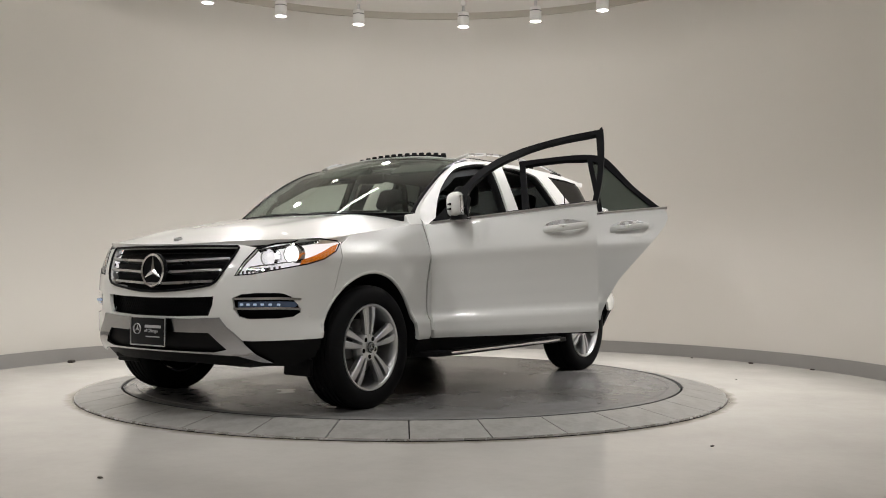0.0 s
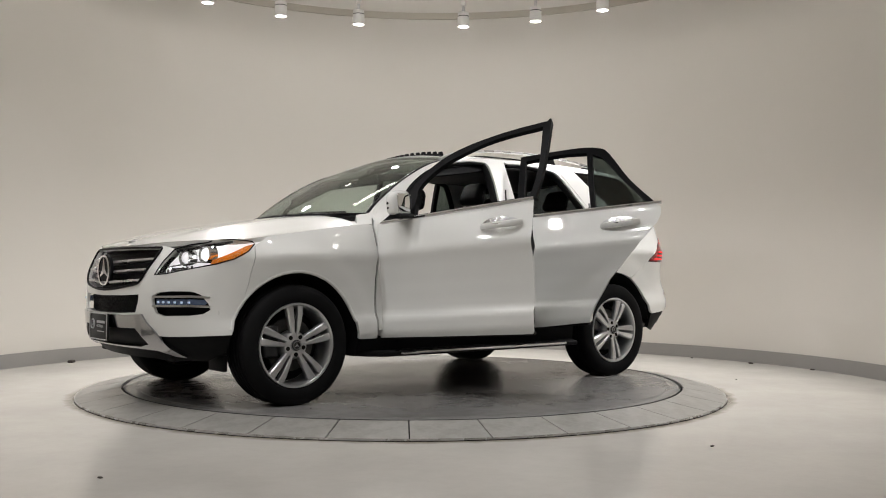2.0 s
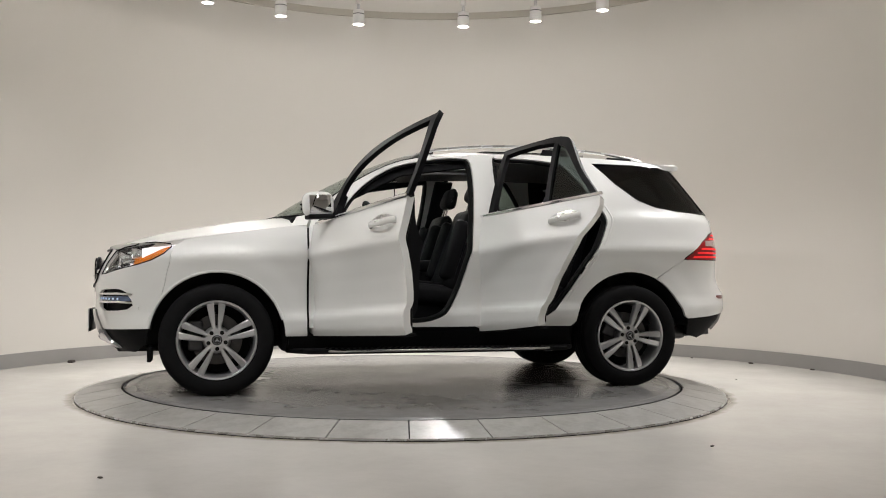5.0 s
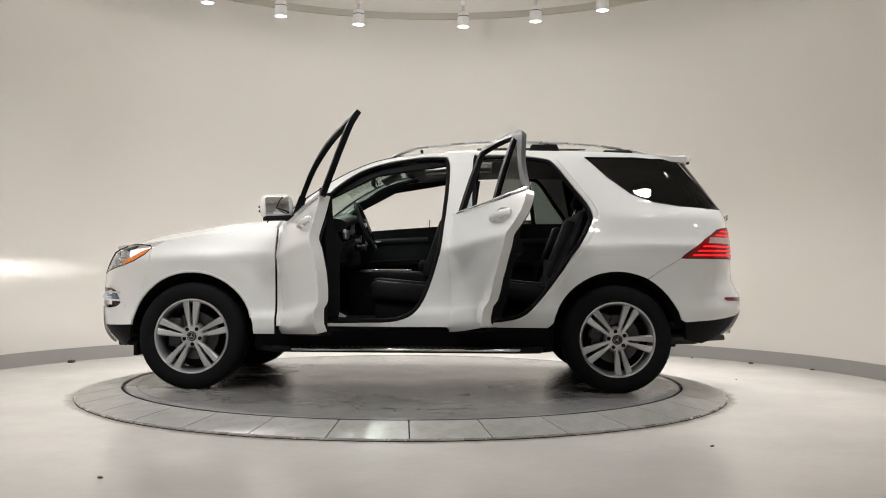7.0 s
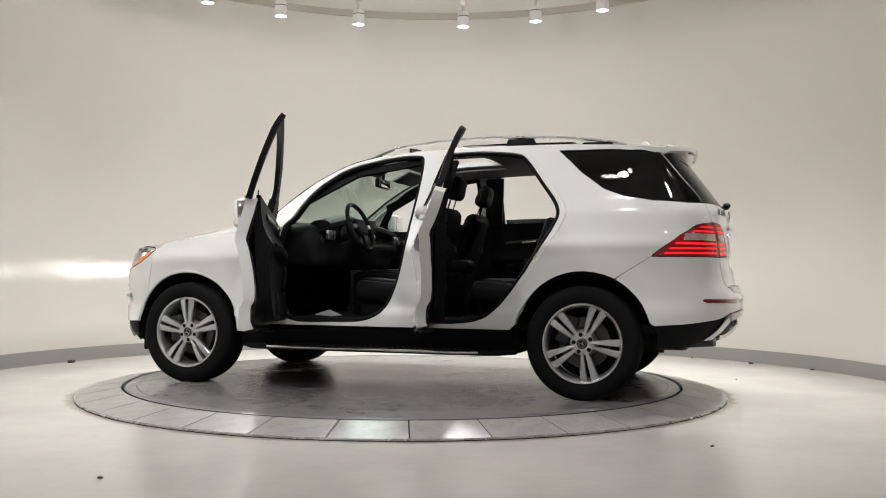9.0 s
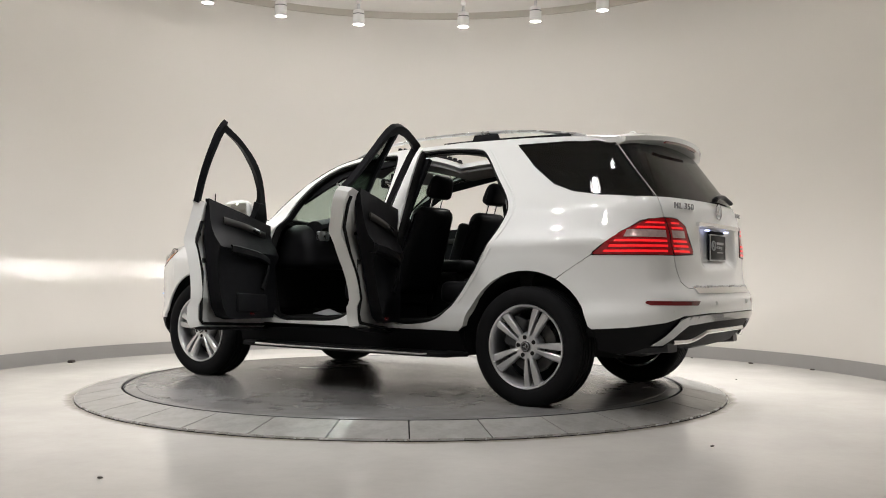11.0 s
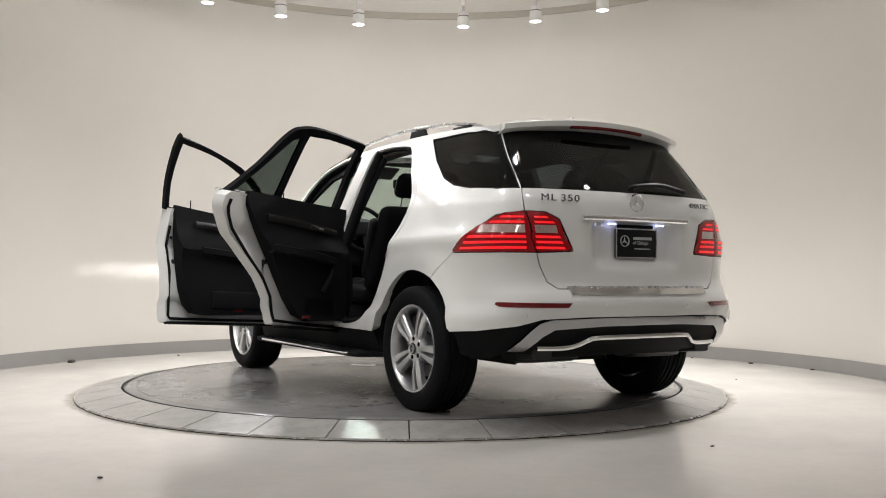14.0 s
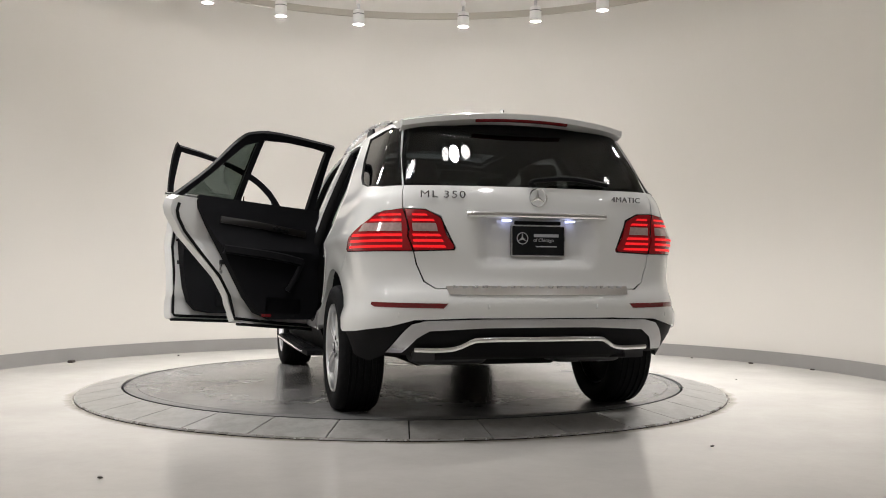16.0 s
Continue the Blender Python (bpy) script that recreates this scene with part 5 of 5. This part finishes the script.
        for dz in (0.005, -0.025):
            part("mirror_indicator", place(Geo().tube(spline([mc + Vector((0.064, -0.05, dz)), mc + Vector((0.06, 0.06, dz)), mc + Vector((0.03, 0.112, dz))], 4), 0.006, 0.008, n=6)), GLOSSBLACK, d)
    return d


CF = [(0.76, 1.142), (0.76, 0.9), (0.74, 0.55), (0.68, 0.46), (0.02, 0.45), (-0.11, 0.468), (-0.175, 0.53), (-0.21, 0.64), (-0.235, 0.8), (-0.255, 0.98), (-0.27, 1.15), (-0.275, 1.222), (0.2, 1.188)]
CR = [(-0.4, 1.23), (-0.41, 0.9), (-0.38, 0.6), (-0.41, 0.475), (-0.74, 0.465), (-0.86, 0.505), (-0.95, 0.61), (-1.05, 0.77), (-1.16, 0.94), (-1.25, 1.07), (-1.305, 1.16), (-1.32, 1.21), (-1.31, 1.246), (-0.8, 1.235)]
for s in (1, -1):
    door("front_door", s, DF_LOW, DF_FR, DF_HOLE, HF, 67.5 if s > 0 else 0, CF, -0.09, 1.062, tilt=2.6 if s > 0 else 0, lean=-3.5 if s > 0 else 0, shift=(-0.035, 0.0) if s > 0 else (0, 0))
    door("rear_door", s, DR_LOW, DR_FR, DR_HOLE, HR, 67 if s > 0 else 0, CR, -1.2, 1.11, DR_PANE, tilt=3.2 if s > 0 else 0, lean=-1.5 if s > 0 else 0, shift=(-0.015, 0.036) if s > 0 else (0, 0))
ob = cpart("lowered_pane", panel([(su(x), z) for x, z in ((-0.5, 1.2), (-0.5, 1.275), (-0.99, 1.285), (-0.99, 1.2))], P, step=0.1, th=0.004, lift=-0.02).mirrored(), TINT, "half-lowered tinted window pane")

# ---- wheels ----
def wheel(m):
    w = new("wheel")
    w.parent = car
    R, rr = 0.368, 0.252
    prof = [(rr - 0.004, -0.1), (rr + 0.01, -0.115), (0.29, -0.128), (0.325, -0.127), (0.352, -0.118), (0.364, -0.1)]
    for y in (-0.075, -0.04, 0.0, 0.04, 0.075):
        prof += [(R, y - 0.013), (R - 0.008, y - 0.011), (R - 0.008, y + 0.0), (R, y + 0.002)] if abs(y) < 0.08 else []
    prof += [(0.364, 0.1), (0.352, 0.118), (0.325, 0.127), (0.29, 0.128), (rr + 0.01, 0.115), (rr - 0.004, 0.1)]
    g = Geo().lathe(prof, 72)
    for i in range(60):
        a = 2 * math.pi * i / 60
        g.box((0.3618 * math.cos(a), 0.088, 0.3618 * math.sin(a)), (0.006, 0.022, 0.022), 0, Matrix.Rotation(-a, 4, "Y"))
        g.box((0.3618 * math.cos(a), -0.088, 0.3618 * math.sin(a)), (0.006, 0.022, 0.022), 0, Matrix.Rotation(-a, 4, "Y"))
    part("tyre", g, RUBBER, w)
    part("rim", Geo().lathe([(0.25, -0.1), (0.238, -0.09), (0.226, -0.03), (0.229, 0.06), (0.236, 0.098), (0.241, 0.106), (0.246, 0.115), (0.255, 0.118), (0.259, 0.109), (0.253, 0.1), (0.25, 0.06)], 72, closed=True), ALLOY, w)
    for k in range(5):
        for sd in (-1, 1):
            a = radians(90 + 72 * k)
            d, t = Vector((math.cos(a), 0, math.sin(a))), Vector((-math.sin(a), 0, math.cos(a)))
            g, rows = Geo(), []
            for r, off, wd, y in ((0.045, 0.013, 0.009, 0.096), (0.09, 0.0195, 0.0128, 0.104), (0.14, 0.0265, 0.0172, 0.109), (0.19, 0.0325, 0.0205, 0.111), (0.24, 0.0378, 0.0242, 0.107)):
                c = d * r + t * off * sd
                rows.append([c + t * wd * f + Vector((0, y + yo, 0)) for f, yo in ((-sd, -0.035), (-sd, -0.003), (-sd * 0.8, 0.0), (sd * 0.6, -0.004), (sd, -0.012), (sd * 1.05, -0.04))])
            n = 6
            g.add([p for r in rows for p in r], [(i * n + q, i * n + (q + 1) % n, i * n + n + (q + 1) % n, i * n + n + q) for i in range(4) for q in range(n)])
            part("spoke", g, ALLOY, w, sharp=25)
    part("hub", Geo().lathe([(1e-4, 0.106), (0.034, 0.106), (0.036, 0.098), (0.05, 0.096), (0.074, 0.098), (0.084, 0.082), (0.092, 0.05), (0.09, 0.02), (1e-4, 0.02)], 40), ALLOY, w)
    part("hub_cap", Geo().lathe([(1e-4, 0.111), (0.028, 0.11), (0.0335, 0.107), (0.0335, 0.104)], 32), DARKALLOY, w)
    emblem(Vector((0, 0.113, 0)), 0.026, pose(0, 0, 0, 0, 0, 180), SATIN, w)
    for k in range(5):
        a = radians(54 + 72 * k)
        part("lug_hole", Geo().lathe([(1e-4, 0.0995), (0.011, 0.0995), (0.0135, 0.0985), (0.0135, 0.09)], 14, (0.057 * math.cos(a), 0, 0.057 * math.sin(a))), SEAL, w)
    part("brake_disc", Geo().lathe([(1e-4, 0.0), (0.1, 0.0), (0.1, 0.018), (0.165, 0.018), (0.165, -0.012), (1e-4, -0.012)], 48), BRAKE, w)
    part("brake_caliper", Geo().box((0.135, 0.015, 0.03), (0.1, 0.07, 0.2), 0.02), DARKALLOY, w)
    # black backing puts the shade behind the spokes into the colour
    part("barrel_shade_back", Geo().lathe([(0.236, -0.1), (0.228, -0.05), (0.2, -0.06), (1e-4, -0.06)], 48), BLACK, w)
    w.matrix_basis = m
    return w


for x in (1.457, -1.457):
    for s in (1, -1):
        wheel(pose(x, s * 0.83, 0.363, 0, 2 if x > 0 else -25, 0 if s > 0 else 180))
    for s in (1, -1):
        g = Geo()
        n = 20
        vs = []
        for i in range(n + 1):
            a = radians((5 if x > 0 else -12) + (187 if x > 0 else 184) * i / n)
            for r, y in ((0.452, 0.925), (0.43, 0.86), (0.43, 0.55), (0.45, 0.55), (0.47, 0.86), (0.465, 0.915)):
                px, pz = x + r * math.cos(a), 0.375 + r * math.sin(a)
                vs.append(Vector((px, min(y, P(su(px, pz), pz).y - 0.032), pz)))
        g.add(vs, [(i * 6 + q, i * 6 + (q + 1) % 6, i * 6 + 6 + (q + 1) % 6, i * 6 + 6 + q) for i in range(n) for q in range(6)])
        cpart("wheel_arch_liner", g if s > 0 else g.mirrored(), BLACK)
        cpart("arch_inner_wall", Geo().box((x, s * 0.54, 0.6), (0.95, 0.02, 0.62), 0.005), UNDER)
        cpart("suspension_arm", Geo().tube([(x, s * 0.72, 0.34), (x - 0.05, s * 0.3, 0.3)], 0.03, 0.025, n=8), UNDER)
    cpart("axle_carrier", Geo().box((x, 0, 0.32), (0.34, 0.8, 0.12), 0.03), UNDER)
cpart("underbody", Geo().box((0, 0, 0.4), (2.0, 1.7, 0.1), 0.03).box((-1.9, 0, 0.42), (0.55, 1.1, 0.16), 0.05).box((1.6, 0, 0.42), (0.9, 1.0, 0.14), 0.04), UNDER)
SENSOR = P(su(1.95, 0.57), 0.57)
for s in (1, -1):
    cpart("silencer", Geo().box((-1.98, s * 0.4, 0.36), (0.24, 0.42, 0.1), 0.05), DARKALLOY)
    cpart("sill_end_cap", Geo().box((0.99, s * 0.8, 0.32), (0.05, 0.2, 0.1), 0.015), BLACK)
    cpart("parking_sensor", Geo().disc(0.013, SENSOR if s > 0 else Vector((SENSOR.x, -SENSOR.y, SENSOR.z)), 0.006, 16, pose(0, 0, 0, 0, 0, -52 if s > 0 else 232)), PAINT)
    cpart("air_deflector", Geo().box((1.88, s * 0.75, 0.268), (0.03, 0.2, 0.1), 0.008), BLACK)

# ---- cabin ----
cpart("cabin_floor", Geo().box((-0.55, 0, 0.455), (2.7, 1.66, 0.05), 0.01), CARPET)
cpart("boot_floor", Geo().box((-1.75, 0, 0.82), (0.95, 1.06, 0.06), 0.01), CARPET)
cpart("bulkhead", Geo().box((0.95, 0, 0.85), (0.06, 1.6, 0.66), 0.02), CARPET)
for s in (1, -1):
    g = panel([(-1.35, 0.5), (-1.32, 1.2), (-1.22, 1.62), (-1.95, 1.6), (-2.2, 1.25), (-2.25, 0.75), (-1.9, 0.86), (-1.457, 0.86)], lambda x, z: Vector((x, min(P(su(x), z).y - 0.075, 0.8), z)), [[(-1.36, 1.56), (-1.62, 1.57), (-1.9, 1.54), (-2.08, 1.3), (-1.75, 1.34), (-1.5, 1.46)]], 0.08, 0.02)
    cpart("boot_lining", g if s > 0 else g.mirrored(), CARPET)
    g = panel([(0.55, 1.32), (0.2, 1.5), (-0.3, 1.58), (-0.3, 1.62), (0.2, 1.56), (0.55, 1.4)], lambda x, z: Vector((x, width(x, z) - 0.06, z)), step=0.08, th=0.02)
    cpart("pillar_lining", g if s > 0 else g.mirrored(), CARD)
    g = panel([(-0.38, 1.6), (-0.33, 1.2), (-0.26, 0.9), (-0.2, 0.6), (-0.1, 0.48), (-0.42, 0.48), (-0.44, 0.9), (-0.47, 1.2), (-0.53, 1.6)], lambda x, z: Vector((x, width(x, z) - 0.07, z)), step=0.08, th=0.03)
    cpart("b_pillar_lining", g if s > 0 else g.mirrored(), CARD)
hl = [tuple(p * 0.96) for p in half] + [(p.x * 0.96, -p.y * 0.96) for p in reversed(half[1:-1])]
cpart("headliner", panel(hl, lambda x, y: Vector((x, y, roof_z(x, y) - 0.06)), [SUN], 0.1, 0.015), HEADLINER)
cpart("dashboard", Geo().box((0.68, 0, 1.0), (0.42, 1.5, 0.34), 0.09, taper=(0.7, 0.96)).tube(spline([(0.55, -0.7, 1.13), (0.52, -0.3, 1.16), (0.5, 0.1, 1.165), (0.47, 0.36, 1.2), (0.52, 0.66, 1.15)], 5), 0.1, 0.045, n=10), LEATHER)
cpart("dash_wood_trim", Geo().tube(spline([(0.455, -0.7, 1.02), (0.42, -0.3, 1.02), (0.41, 0.0, 1.0), (0.43, 0.15, 1.0)], 5), 0.012, 0.025, n=8), WOOD)
for y in (0.28, 0.44):
    cpart("instrument_dial", Geo().lathe([(1e-4, 0.0), (0.05, 0.0), (0.056, -0.02), (0.062, -0.02), (0.066, 0.03)], 28, (0.42, y, 1.13), pose(0, 0, 0, 0, 0, 90)), SATIN)
for y in (0.66, 0.05, -0.1, -0.66):
    cpart("air_vent", Geo().box((0.435, y, 1.08), (0.03, 0.12, 0.07), 0.01), SATIN)
cpart("centre_screen", Geo().box((0.42, -0.03, 1.17), (0.03, 0.2, 0.11), 0.01), GLOSSBLACK)
cpart("centre_console", Geo().box((0.05, 0, 0.64), (0.9, 0.24, 0.36), 0.04).box((-0.25, 0, 0.86), (0.4, 0.2, 0.1), 0.04), LEATHER)
cpart("console_trim", Geo().box((0.2, 0.115, 0.83), (0.4, 0.012, 0.012), 0.003), CHROME)
SWM = pose(0.33, 0.37, 1.15, 0, 0, 90) @ pose(0, 0, 0, 22, 0, 0)
sw = cpart("steering_wheel", Geo().tube([SWM @ Vector((0.185 * math.cos(a), 0, 0.185 * math.sin(a))) for a in np.linspace(0, 2 * math.pi, 40)[:-1]], 0.017, closed=True, n=8, up=(1, 0.01, 0)), LEATHER)
part("wheel_spokes", Geo().box((0, 0, 0), (0.17, 0.05, 0.13), 0.03, None).box((0, 0, 0), (0.35, 0.025, 0.045), 0.01).box((0, 0, -0.1), (0.04, 0.025, 0.16), 0.01).moved(SWM), LEATHER, sw)
for d in (-0.12, 0.12):
    part("wheel_inlay", Geo().box((d, 0.015, 0), (0.05, 0.02, 0.03), 0.005).moved(SWM), SATIN, sw)
cpart("steering_column", Geo().tube([SWM @ Vector((0, -0.02, 0)), (0.62, 0.37, 1.04)], 0.05, n=10), LEATHER)
rm = cpart("inside_mirror", Geo().box((0.3, 0.0, 1.515), (0.035, 0.25, 0.075), 0.015), BLACK)
part("mirror_glass", Geo().box((0.282, 0.0, 1.515), (0.006, 0.225, 0.058), 0.002), MIRROR, rm)
part("mirror_stem", Geo().tube([(0.3, 0, 1.54), (0.29, 0, 1.6)], 0.014, n=8), BLACK, rm)
for s in (1, -1):
    cpart("sun_visor", Geo().box((0.2, s * 0.36, 1.585), (0.16, 0.4, 0.015), 0.006, pose(0, 0, 0, 0, 28, 0)), HEADLINER)
cpart("paper_floor_mat", Geo().add([(0.6, 0.38, 0.496), (0.6, 0.58, 0.496), (0.45, 0.6, 0.487), (0.46, 0.4, 0.487), (0.53, 0.48, 0.53), (0.6, 0.38, 0.493), (0.6, 0.58, 0.493), (0.45, 0.6, 0.484), (0.46, 0.4, 0.484), (0.53, 0.48, 0.527)], [(0, 1, 4), (1, 2, 4), (2, 3, 4), (3, 0, 4), (6, 5, 9), (7, 6, 9), (8, 7, 9), (5, 8, 9), (0, 5, 6, 1), (1, 6, 7, 2), (2, 7, 8, 3), (3, 8, 5, 0)]), PLATETEXT, "creased pale paper floor mat")


def seat(x, y, w=0.5, rec=18, heads=(0,)):
    st = cpart("seat", Geo().box((x, y, 0.66), (0.5, w, 0.15), 0.05, pose(0, 0, 0, 0, -5, 0)), LEATHER, "black leather seat")
    part("cushion_pads", Geo().box((x + 0.02, y, 0.725), (0.42, w * 0.6, 0.06), 0.028, pose(0, 0, 0, 0, -5, 0)), LEATHER, st)
    B = Matrix.Translation((x - 0.22, y, 0.69)) @ pose(0, 0, 0, 0, -rec, 0)
    part("backrest", Geo().box((0, 0, 0.3), (0.15, w, 0.64), 0.06, taper=(0.7, 0.86)).moved(B), LEATHER, st)
    for d in (-1, 1):
        part("bolster", Geo().box((0.06, d * w * 0.4, 0.28), (0.12, 0.09, 0.46), 0.04).moved(B), LEATHER, st)
    part("seat_base", Geo().box((x, y, 0.53), (0.42, w * 0.8, 0.12), 0.02), CARD, st)
    for hy in heads:
        part("headrest", Geo().box((0.0, hy, 0.775), (0.11, 0.26, 0.18), 0.05, taper=(0.75, 0.85)).moved(B), LEATHER, st)
        for d in (-0.06, 0.06):
            part("headrest_post", Geo().tube([B @ Vector((0, hy + d, 0.6)), B @ Vector((0, hy + d, 0.72))], 0.006, n=6), CHROME, st)


seat(0.02, 0.38)
seat(0.02, -0.38)
seat(-0.86, 0, 1.3, 20, (0.4, -0.4))

# ---- what moves: the disc and the car on it turn together ----
def motions():
    rows_car, rows_disc = [], []
    for k in range(33):
        t = k * 0.5
        a = 232.65 - 8.138 * t + 0.014849 * (t - 8) ** 2
        turn = pose(0, 0, 0, 0, 0, a)
        rows_car.append((t, turn @ pose(-0.039, -0.148, 0)))
        rows_disc.append((t, turn))
    walk(car, rows_car)
    walk(disc, rows_disc)


motions()
